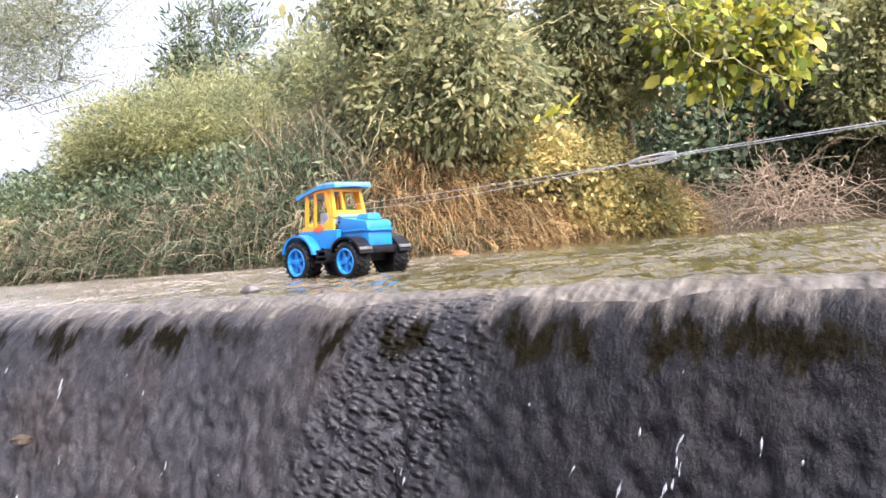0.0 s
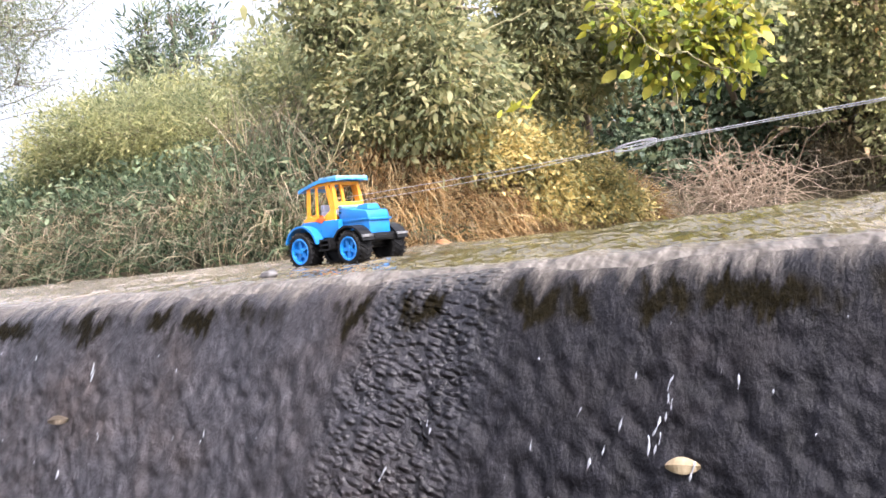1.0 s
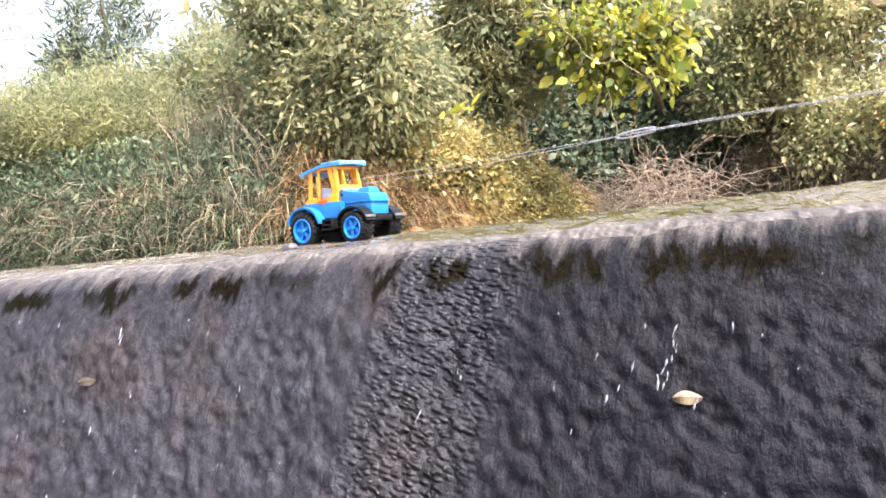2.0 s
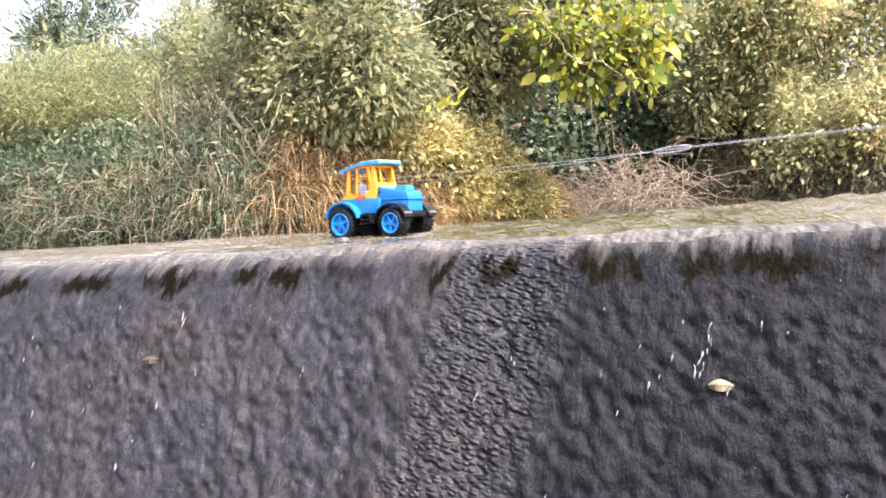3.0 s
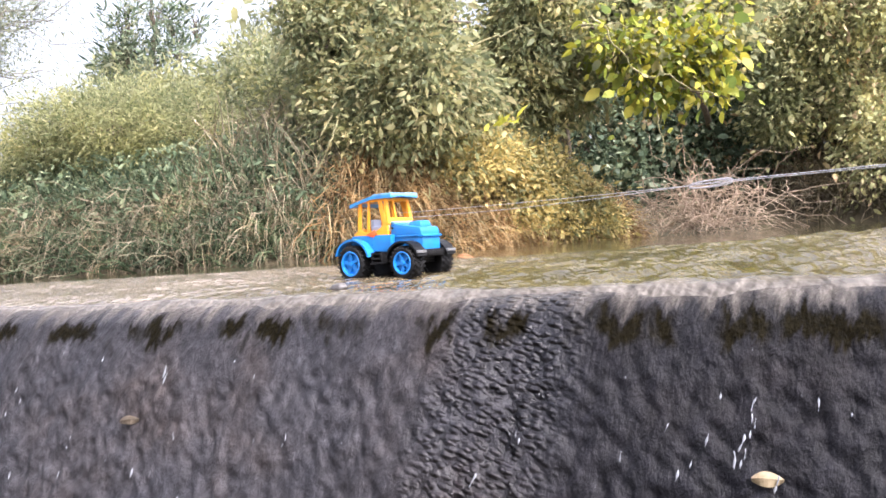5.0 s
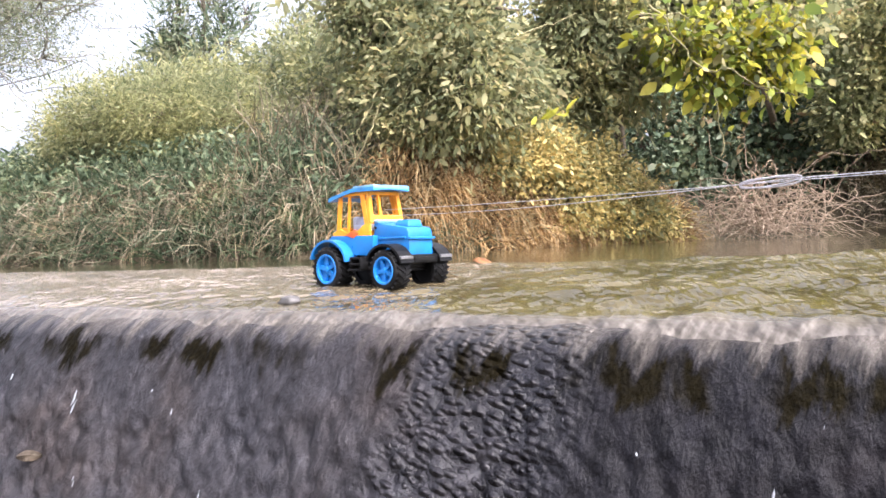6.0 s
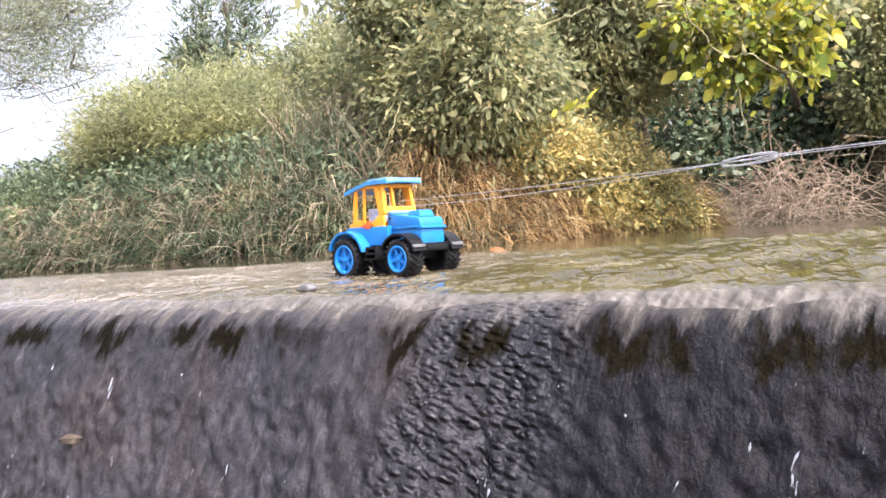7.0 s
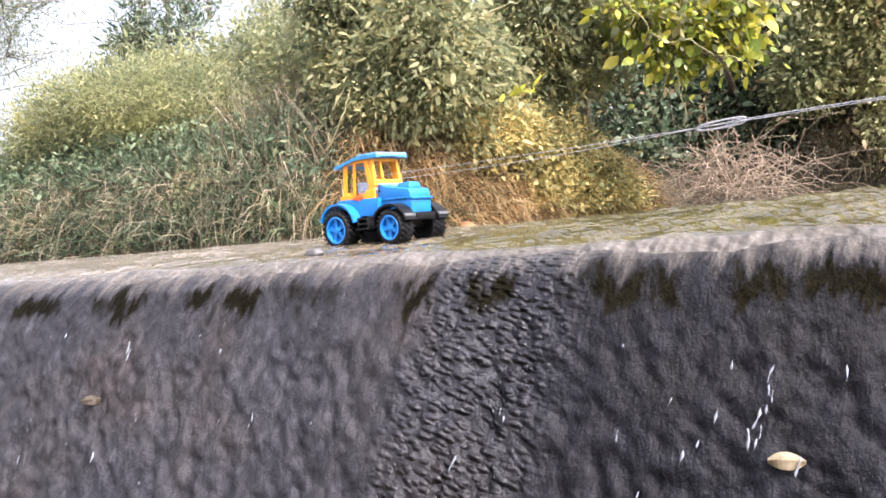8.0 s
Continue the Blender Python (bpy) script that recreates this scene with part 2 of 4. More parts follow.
LIME = leaf_material("light_green_leaves", [(0.0, (0.13, 0.155, 0.075)), (0.5, (0.30, 0.315, 0.155)), (1.0, (0.46, 0.44, 0.25))], 0.5, 0.6)
FEATHER = leaf_material("feathery_grey_green_leaves", [(0.0, (0.12, 0.14, 0.08)), (0.6, (0.22, 0.24, 0.15)), (1.0, (0.34, 0.35, 0.24))], 0.6, 0.45)
HILL = leaf_material("pale_hillside_leaves", [(0.0, (0.27, 0.29, 0.15)), (0.5, (0.49, 0.49, 0.25)), (1.0, (0.66, 0.61, 0.35))], 0.55, 0.6)
WEED = leaf_material("grey_green_weeds", [(0.0, (0.05, 0.075, 0.045)), (0.5, (0.11, 0.15, 0.085)), (0.9, (0.19, 0.225, 0.13)), (1.0, (0.26, 0.28, 0.17))], 0.55, 0.4)
RUSSET = leaf_material("russet_dry_leaves", [(0.0, (0.20, 0.15, 0.09)), (0.5, (0.40, 0.29, 0.18)), (0.9, (0.54, 0.42, 0.25)), (1.0, (0.58, 0.32, 0.13))], 0.7, 0.25)


# ---- geometry helpers ----
rng = np.random.default_rng(7)


def raw_mesh(name, verts, faces, mats, smooth=True):
    """A mesh from arrays: verts (n, 3), faces (m, 3 or 4)."""
    me = bpy.data.meshes.new(name)
    verts, faces = np.asarray(verts, np.float32), np.asarray(faces, np.int32)
    k = faces.shape[1]
    me.vertices.add(len(verts))
    me.vertices.foreach_set("co", verts.ravel())
    me.loops.add(faces.size)
    me.loops.foreach_set("vertex_index", faces.ravel())
    me.polygons.add(len(faces))
    me.polygons.foreach_set("loop_start", np.arange(0, faces.size, k, dtype=np.int32))
    me.polygons.foreach_set("use_smooth", np.full(len(faces), smooth))
    me.update(calc_edges=True)
    for m in mats if isinstance(mats, (list, tuple)) else [mats]:
        me.materials.append(m)
    return me


def part(name, bm, mat, parent, label="", smooth=True):
    """Links a bmesh as one mesh object under a thing or a part."""
    me = bpy.data.meshes.new(name)
    bmesh.ops.recalc_face_normals(bm, faces=bm.faces)
    bm.to_mesh(me)
    bm.free()
    me.materials.append(mat)
    if smooth:
        me.polygons.foreach_set("use_smooth", [True] * len(me.polygons))
        me.set_sharp_from_angle(angle=radians(35))
    ob = new(name, me)
    ob.parent = parent
    if label:
        tagged(ob, label)
    return ob


def part_raw(name, data, parent, label=""):
    ob = new(name, data)
    ob.parent = parent
    if label:
        tagged(ob, label)
    return ob


def thing(name, label, category, at=(0, 0, 0), turn=0.0, group="", kind=""):
    e = new(name)
    e.empty_display_size = 0.05
    e.matrix_world = pose(*at, 0, 0, turn)
    return tagged(e, label, category, group, kind)


def fade(v):
    return v * v * (3 - 2 * v)


def vnoise(x, y, seed=0):
    """Smooth value noise on arrays, 0 to 1."""
    xi, yi = np.floor(x).astype(np.int64), np.floor(y).astype(np.int64)
    u, v = fade(x - xi), fade(y - yi)

    def h(a, b):
        k = (a * 374761393 + b * 668265263 + seed * 1442695041) & 0xFFFFFFFF
        k = ((k ^ (k >> 13)) * 1274126177) & 0xFFFFFFFF
        return ((k ^ (k >> 16)) & 0xFFFF) / 65535.0
    return (h(xi, yi) * (1 - u) + h(xi + 1, yi) * u) * (1 - v) + (h(xi, yi + 1) * (1 - u) + h(xi + 1, yi + 1) * u) * v


def fbm(x, y, seed=0, octaves=4):
    s, a, tot = 0, 1.0, 0
    for o in range(octaves):
        s = s + a * vnoise(x * 2 ** o, y * 2 ** o, seed + o * 17)
        tot += a
        a *= 0.5
    return s / tot


def unit(v):
    return v / np.maximum(np.linalg.norm(v, axis=-1, keepdims=True), 1e-9)


def leaves(name, points, size, mat, droop=0.3, aspect=0.45, face=None, spread=1.0):
    """Curved leaf blades growing from the points."""
    n = len(points)
    size = size * np.clip(rng.lognormal(-0.12, 0.42, n), 0.3, 2.0)[:, None]
    d = rng.normal(size=(n, 3)) * spread
    if face is not None:
        d = d * 0.55 + np.asarray(face)
    d[:, 2] -= droop
    d = unit(d)
    side = unit(np.cross(d, rng.normal(size=(n, 3))))
    up = np.cross(side, d)
    w = side * size * aspect * 0.5
    bend = up * size * 0.12 * rng.uniform(-0.6, 1.2, n)[:, None]
    m1, m2 = points + d * size * 0.28 + bend, points + d * size * 0.64 + bend * 1.2
    v = np.stack([points, m1 - w * 0.9, m1 + w * 0.9, m2 - w * 0.8, m2 + w * 0.8, points + d * size], 1).reshape(-1, 3)
    i = np.arange(n)[:, None] * 6
    f = np.concatenate([i + np.array([t]) for t in ((0, 2, 1), (1, 2, 4), (1, 4, 3), (3, 4, 5))])
    return raw_mesh(name, v, f, mat, False)


def blades(name, roots, dirs, length, width, mat, sag=0.5):
    """Bent grass blades: three narrowing spans from each root."""
    n = len(roots)
    length = length * rng.uniform(0.5, 1.4, n)[:, None]
    d = unit(dirs)
    side = unit(np.cross(d, rng.normal(size=(n, 3)))) * width * rng.uniform(0.6, 1.4, n)[:, None]
    down = np.zeros((n, 3))
    down[:, 2] = -1
    p0 = roots
    p1 = p0 + d * length * 0.45
    p2 = p1 + unit(d + down * sag * rng.uniform(0.4, 1.2, n)[:, None]) * length * 0.35
    p3 = p2 + unit(d + down * sag * 2.4 * rng.uniform(0.4, 1.2, n)[:, None]) * length * 0.3
    v = np.stack([p0 - side, p0 + side, p1 - side * 0.9, p1 + side * 0.9, p2 - side * 0.6, p2 + side * 0.6, p3], 1).reshape(-1, 3)
    i = np.arange(n)[:, None] * 7
    f = np.concatenate([i + np.array([t]) for t in ((0, 1, 3), (0, 3, 2), (2, 3, 5), (2, 5, 4), (4, 5, 6))])
    return raw_mesh(name, v, f, mat, False)


def tubes(name, runs, mat, sides=5):
    """Round tubes along polylines: runs of (points, radius at start, radius at end)."""
    vs, fs, base = [], [], 0
    for pts, r0, r1 in runs:
        pts = np.asarray(pts, float)
        n = len(pts)
        tan = unit(np.gradient(pts, axis=0))
        ref = np.array([0.3, 0.2, 0.93]) if abs(tan[0, 2]) < 0.9 else np.array([1.0, 0.1, 0])
        s = unit(np.cross(tan, ref))
        u = np.cross(tan, s)
        r = np.linspace(r0, r1, n)[:, None, None]
        ang = np.linspace(0, 2 * math.pi, sides, endpoint=False)
        ring = pts[:, None] + r * (np.cos(ang)[None, :, None] * s[:, None] + np.sin(ang)[None, :, None] * u[:, None])
        vs.append(ring.reshape(-1, 3))
        i, j = np.meshgrid(np.arange(n - 1), np.arange(sides), indexing="ij")
        k = (j + 1) % sides
        fs.append(np.stack([base + i * sides + j, base + i * sides + k, base + (i + 1) * sides + k, base + (i + 1) * sides + j], -1).reshape(-1, 4))
        base += n * sides
    return raw_mesh(name, np.concatenate(vs), np.concatenate(fs), mat)


def wander(a, b, steps=8, wild=0.12):
    """A crooked line from a to b."""
    a, b = np.asarray(a, float), np.asarray(b, float)
    t = np.linspace(0, 1, steps)[:, None]
    j = rng.normal(size=(steps, 3)) * wild * np.linalg.norm(b - a) / steps * 1.6
    j = np.cumsum(j, 0)
    j -= t * j[-1]
    j -= (1 - t) * j[0]
    return a + (b - a) * t + j


def clumps(blobs, count, shell=0.55, clump=0.16, per=14):
    """Points in leafy clumps over ellipsoids (x, y, z, rx, ry, rz); denser towards the outside, with gaps."""
    w = np.array([b[3] * b[4] * b[5] for b in blobs]) ** 0.7
    pick = rng.choice(len(blobs), size=max(1, count // per), p=w / w.sum())
    bl = np.array(blobs)[pick]
    d = unit(rng.normal(size=(len(pick), 3)))
    r = rng.uniform(shell, 1.0, (len(pick), 1)) ** 0.6
    c = bl[:, :3] + d * r * bl[:, 3:]
    pts = np.repeat(c, per, 0)
    return pts + rng.normal(size=pts.shape) * clump * rng.uniform(0.5, 1.4, (len(pts), 1))


# ---- structure: ground, weir, water ----
BANK = np.array([(-60.0, 1.5), (-20, 2.6), (-9, 3.3), (-5, 3.6), (-3.9, 3.9), (-3.35, 4.6), (-3.05, 6.2), (-2.7, 7.9), (-2.2, 9.0), (-0.5, 9.2), (1.5, 8.8), (4, 8.0), (20, 6.0), (60, 3.0)])
POOL_Z = 0.038


def bank_distance(x, y):
    """Signed distance past the waterline of the far bank; positive on land."""
    best, side = np.full(x.shape, 1e9), np.zeros(x.shape)
    for a, b in zip(BANK[:-1], BANK[1:]):
        ab = b - a
        t = np.clip(((x - a[0]) * ab[0] + (y - a[1]) * ab[1]) / (ab @ ab), 0, 1)
        dx, dy = x - a[0] - t * ab[0], y - a[1] - t * ab[1]
        d = np.hypot(dx, dy)
        s = np.sign(ab[0] * dy - ab[1] * dx)
        near = d < best
        best, side = np.where(near, d, best), np.where(near, s, side)
    return best * side


def ground_z(x, y):
    d = bank_distance(x, y)
    up = 0.75 * (1 - np.exp(-np.maximum(d, 0) / 0.5)) + 0.10 * np.maximum(d, 0) / (1 + 0.06 * np.maximum(d, 0))
    z = np.where(d > 0, POOL_Z - 0.03 + up, POOL_Z - 0.03 + np.maximum(d, -0.9) * 0.6)
    z = z + (fbm(x * 1.3, y * 1.3, 3) - 0.5) * 0.22 * np.clip(d + 0.3, 0, 1)
    low = np.clip((0.6 - y) / 0.5, 0, 1)
    return z * (1 - low) - 1.5 * low


gx = np.unique(np.concatenate([-np.geomspace(14, 600, 22), np.linspace(-14, 8, 150), np.geomspace(8, 600, 22)]))
gy = np.unique(np.concatenate([-np.geomspace(2, 600, 20), np.linspace(-2, 14, 120), np.geomspace(14, 600, 22)]))
X, Y = np.meshgrid(gx, gy, indexing="ij")
Z = ground_z(X, Y)
V = np.stack([X, Y, Z], -1).reshape(-1, 3)


def grid_faces(nx, ny):
    i, j = np.meshgrid(np.arange(nx - 1), np.arange(ny - 1), indexing="ij")
    return np.stack([i * ny + j, (i + 1) * ny + j, (i + 1) * ny + j + 1, i * ny + j + 1], -1).reshape(-1, 4)


ground = new("ground", raw_mesh("ground", V, grid_faces(len(gx), len(gy)), SOIL))
tagged(ground, "dark damp earth of the river bed and banks", "ground", kind="structure")

px = np.unique(np.concatenate([np.linspace(-60, -10, 20), np.linspace(-10, 10, 41), np.linspace(10, 60, 20)]))
py = np.unique(np.concatenate([np.linspace(1.16, 12, 40), np.linspace(12, 20, 5)]))
X, Y = np.meshgrid(px, py, indexing="ij")
pool = new("river_water", raw_mesh("river_water", np.stack([X, Y, np.full(X.shape, POOL_Z)], -1).reshape(-1, 3), grid_faces(len(px), len(py)), POOL))
tagged(pool, "still brown river water reflecting the overgrown bank", "water", kind="structure")

# profile of the weir from upstream over the crest and down the battered face: (y, z)
LEFT, RIGHT = -9.0, 5.0
PATCH = (-0.51, -0.34)


def lip_line(x):
    return 0.022 * (fbm(x * 3.1, x * 0 + 4.2, 11) - 0.5) + 0.012 * (vnoise(x * 11, x * 0 + 1.5, 12) - 0.5)


def crest(y):
    """Height of the crest over its width."""
    return np.interp(y, [0.0, 0.05, 0.12, 0.4, 0.8, 1.08, 1.16], [0.002, 0.016, 0.0225, 0.028, 0.038, 0.043, 0.030])


def swell(x, y):
    """Slow rise of the crest towards its wetter end."""
    return 0.014 * np.clip((x + 0.5) / 0.9, 0, 1) * np.clip((y - 0.25) / 0.5, 0, 1)


wx = np.unique(np.concatenate([np.linspace(LEFT, -2.8, 110), np.linspace(-2.8, 1.1, 700), np.linspace(1.1, RIGHT, 80)]))
ys = np.concatenate([[1.3, 1.2], np.linspace(1.16, 0.09, 50)])
prof = [(y, float(crest(min(y, 1.16))) - max(0, y - 1.16) * 3) for y in ys]
R = 0.055
for a in np.linspace(8, 58, 14):                       # rounded lip
    prof.append((0.075 - R * math.sin(radians(a)) * 1.35, -0.0415 + R * math.cos(radians(a)) * 1.15))
fy, fz = prof[-1]
for dz in np.concatenate([np.linspace(0.005, 0.55, 120), np.linspace(0.58, 1.6, 16)]):
    prof.append((fy - dz * 0.50, fz - dz))
prof = np.array(prof)
tan = unit(np.gradient(prof, axis=0))
nor = np.stack([-tan[:, 1], tan[:, 0]], 1) * -1         # outward in (y, z)
nor[nor[:, 1] < -0.2] *= -1
arc = np.concatenate([[0], np.cumsum(np.linalg.norm(np.diff(prof, axis=0), axis=1))])
LIPARC = float(arc[52])
X, S = np.meshgrid(wx, arc, indexing="ij")
face = np.clip((S - LIPARC - 0.070) / 0.10, 0, 1)
lump = (fbm(X * 22 - S * 6, S * 14, 21, 4) - 0.5) * 0.006 + np.minimum(fbm(X * 70 - S * 20, S * 52, 31, 3) - 0.5, 0.08) * 0.020
inpatch = np.clip((X + S * 0.12 - PATCH[0] - 0.1) / 0.04, 0, 1) * np.clip((PATCH[1] + 0.1 - X - S * 0.12 + 0.03) / 0.06, 0, 1)
ripple = (np.abs(fbm(X * 34, S * 60, 41, 2) - 0.5)) * 0.005
off = face * (lump + inpatch * (0.010 - ripple)) + (1 - face) * (fbm(X * 6, S * 6, 51, 3) - 0.5) * 0.003
P = prof[None] + nor[None] * off[..., None]
P[..., 0] += lip_line(X) * np.clip((S - LIPARC + 0.25) / 0.2, 0, 1)
V = np.stack([X, P[..., 0], P[..., 1] + swell(X, P[..., 0])], -1)
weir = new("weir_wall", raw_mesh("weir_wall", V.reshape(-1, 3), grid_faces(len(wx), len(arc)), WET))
tagged(weir, "dark wet stone weir with a sloping face and rounded lip", "weir wall", kind="structure")

# shallow sheet of water over the crest, ending just over the lip
fs_arc = np.concatenate([arc[1:3], np.linspace(arc[2] + 0.004, LIPARC - 0.02, 250), np.linspace(LIPARC - 0.016, LIPARC + 0.085, 26)])
fx = np.unique(np.concatenate([np.linspace(LEFT, -2.6, 160), np.linspace(-2.6, 0.7, 640), np.linspace(0.7, RIGHT, 160)]))
X, S = np.meshgrid(fx, fs_arc, indexing="ij")
calm = np.clip((S - LIPARC + 0.10) / 0.08, 0, 1)
chop_ = 0.35 + 0.65 * np.clip((X + 1.5) / 0.9, 0, 1) + 0.9 * np.clip((X + 0.5) / 0.7, 0, 1)
skew = X * 1.0 + S * 0.5
wave = (fbm(skew * 6, S * 6, 61, 2) - 0.5) * 0.005 + ((fbm(skew * 20, S * 9, 71, 2) - 0.5) * 0.0115 + (fbm(skew * 44, S * 19, 77, 2) - 0.5) * 0.0060) * chop_ * (1 - 0.3 * calm)
depth = (0.0085 + wave) * np.clip((LIPARC + 0.006 + 0.045 * fbm(X * 13, X * 0 + 2.7, 95, 4) - S) / 0.05, -0.5, 1)
PY, PZ = np.interp(S, arc, prof[:, 0]), np.interp(S, arc, prof[:, 1])
NY, NZ = np.interp(S, arc, nor[:, 0]), np.interp(S, arc, nor[:, 1])
V = np.stack([X, PY + NY * depth + lip_line(X) * np.clip((S - LIPARC + 0.25) / 0.2, 0, 1), PZ + NZ * depth + swell(X, PY)], -1)
film = new("crest_water", raw_mesh("crest_water", V.reshape(-1, 3), grid_faces(len(fx), len(fs_arc)), FILM))
tagged(film, "thin muddy water rippling across the weir crest", "water", kind="structure")


def on_face(x, drop, lift=0.0):
    """A place on the weir's face, drop metres along the slope below the lip."""
    s = LIPARC + 0.06 + drop
    ny, nz = np.interp(s, arc, nor[:, 0]), np.interp(s, arc, nor[:, 1])
    return np.array([x, np.interp(s, arc, prof[:, 0]) + ny * lift + float(lip_line(np.array([x]))[0]), np.interp(s, arc, prof[:, 1]) + nz * lift])


def lump_mesh(name, size, mat, seed, rough=0.3, detail=3):
    bm = bmesh.new()
    bmesh.ops.create_icosphere(bm, subdivisions=detail, radius=1)
    for v in bm.verts:
        k = 1 + rough * (noise.noise(v.co * 1.6 + Vector((seed, 0, 0))) + 0.5 * noise.noise(v.co * 4 + Vector((0, seed, 0))))
        v.co = Vector((v.co.x * size[0] * k, v.co.y * size[1] * k, v.co.z * size[2] * k))
    me = bpy.data.meshes.new(name)
    bm.to_mesh(me)
    bm.free()
    me.materials.append(mat)
    me.polygons.foreach_set("use_smooth", [True] * len(me.polygons))
    return me


SLOPE = math.degrees(math.atan2(1, 0.50))
rnd = random.Random(5)
stone = new("river_stone", lump_mesh("river_stone", (0.0145, 0.011, 0.008), STONE, 2.2, 0.25))
stone.matrix_world = pose(-0.76, 0.10, float(crest(0.10)) + 0.013, 4, -3, 20)
tagged(stone, "smooth grey river stone lying in the shallow water", "stone")


def flat_leaf(name, length, width, mat):
    bm = bmesh.new()
    up, down = [], []
    for i in range(9):
        t = i / 8
        w = width * 0.5 * math.sin(math.pi * (0.06 + 0.9 * t)) ** 0.8
        row = [bm.verts.new(((t - 0.5) * length, s * w, 0.003 * math.cos(s * 2) + 0.003 * math.sin(t * 5))) for s in (-1, 0, 1)]
        up.append(row)
    for a, b in zip(up[:-1], up[1:]):
        for k in range(2):
            bm.faces.new((a[k], b[k], b[k + 1], a[k + 1]))
    g = bmesh.ops.solidify(bm, geom=bm.faces[:], thickness=0.0008)
    me = bpy.data.meshes.new(name)
    bm.to_mesh(me)
    bm.free()
    me.materials.append(mat)
    return me


leaf = new("fallen_leaf", flat_leaf("fallen_leaf", 0.033, 0.017, DRYLEAF))
leaf.matrix_world = pose(*on_face(-0.10, 0.20, 0.006), SLOPE, 0, 8)
tagged(leaf, "pale dry leaf stuck to the wet weir face", "fallen leaf")
rust = new("fallen_leaf", flat_leaf("rust_leaf", 0.05, 0.03, RED_LEAF))
rust.matrix_world = pose(-0.98, 1.04, float(crest(1.04)) + 0.014, 25, 10, 15)
tagged(rust, "curled orange-brown dead leaf on the crest edge", "fallen leaf")
dark = new("fallen_leaf", flat_leaf("dark_leaf", 0.03, 0.015, BARK))
dark.matrix_world = pose(*on_face(-1.06, 0.17, 0.006), SLOPE, 0, 50)
tagged(dark, "small dark leaf stuck to the wet weir face", "fallen leaf")

vs, fs, base = [], [], 0
ico = bmesh.new()
bmesh.ops.create_icosphere(ico, subdivisions=2, radius=1)
iv, ifc = np.array([v.co[:] for v in ico.verts]), np.array([[v.index for v in f.verts] for f in ico.faces])
ico.free()
for i in range(125):
    long = i >= 85
    x = rnd.gauss(-0.13, 0.05) if i >= 110 else rnd.uniform(-1.7, 0.5)
    q = on_face(x, rnd.uniform(0.10, 0.24) if i >= 110 else 0.03 + 0.42 * rnd.random() ** 0.8, 0.006)
    a = rnd.uniform(0.0012, 0.0026) if long else rnd.uniform(0.0006, 0.0015)
    b = a * rnd.uniform(2.5, 5.0) if long else a * rnd.uniform(1.2, 4.5)
    lean = rnd.uniform(-0.1, 0.4)
    w = iv * np.array([a, a * 0.7, b])
    w[:, 0] *= 0.55 + 0.45 * np.sin(w[:, 2] * 520 + i * 1.7)
    w[:, 0] += w[:, 2] * lean + np.sin(w[:, 2] * 300 + i) * a * 0.35
    w[:, 1] += w[:, 2] * 0.48
    vs.append(w + q)
    fs.append(ifc + base)
    base += len(iv)
drops = new("splash_drops", raw_mesh("splash_drops", np.concatenate(vs), np.concatenate(fs), SPLASH))
tagged(drops, "white glints of splashing water on the weir face", "water drops", kind="stuff")


# ---- toy tractor ----
def box(bm, c, s, bevel=0.0, taper=None, seg=2):
    """A bevelled box at c with sizes s; taper (x, y) scales its top."""
    g = bmesh.ops.create_cube(bm, size=1)
    for v in g["verts"]:
        k = taper if taper and v.co.z > 0 else (1, 1)
        v.co = Vector((c[0] + v.co.x * s[0] * k[0], c[1] + v.co.y * s[1] * k[1], c[2] + v.co.z * s[2]))
    if bevel:
        edges = list({e for v in g["verts"] for e in v.link_edges})
        bmesh.ops.bevel(bm, geom=edges, offset=bevel, segments=seg, affect="EDGES", profile=0.6)


def prism(bm, outline, y0, y1, bevel=0.0015):
    """A side outline (x, z) pulled from y0 to y1."""
    a = [bm.verts.new((x, y0, z)) for x, z in outline]
    b = [bm.verts.new((x, y1, z)) for x, z in outline]
    fs_ = [bm.faces.new(a), bm.faces.new(b[::-1])]
    for i in range(len(a)):
        j = (i + 1) % len(a)
        fs_.append(bm.faces.new((a[j], a[i], b[i], b[j])))
    if bevel:
        es = list({e for f in fs_ for e in f.edges})
        bmesh.ops.bevel(bm, geom=es, offset=bevel, segments=2, affect="EDGES", profile=0.6)


def lathe(bm, profile, steps=40):
    """Turns (radius, y) pairs round the y axis."""
    rings = []
    for r, y in profile:
        rings.append([bm.verts.new((r * math.cos(2 * math.pi * i / steps), y, r * math.sin(2 * math.pi * i / steps))) for i in range(steps)])
    for a, b in zip(rings[:-1], rings[1:]):
        for i in range(steps):
            j = (i + 1) % steps
            bm.faces.new((a[i], a[j], b[j], b[i]))


def arch(bm, cx, cz, r0, r1, a0, a1, y0, y1, steps=16):
    """A mudguard: a bent slab from angle a0 to a1 (degrees from +x)."""
    rows = []
    for i in range(steps + 1):
        a = radians(a0 + (a1 - a0) * i / steps)
        ca, sa = math.cos(a), math.sin(a)
        rows.append([bm.verts.new((cx + r * ca, y, cz + r * sa)) for r, y in ((r0, y0), (r1, y0), (r1, y1), (r0, y1))])
    for a, b in zip(rows[:-1], rows[1:]):
        for k in range(4):
            bm.faces.new((a[k], a[(k + 1) % 4], b[(k + 1) % 4], b[k]))
    bm.faces.new(rows[0])
    bm.faces.new(rows[-1][::-1])


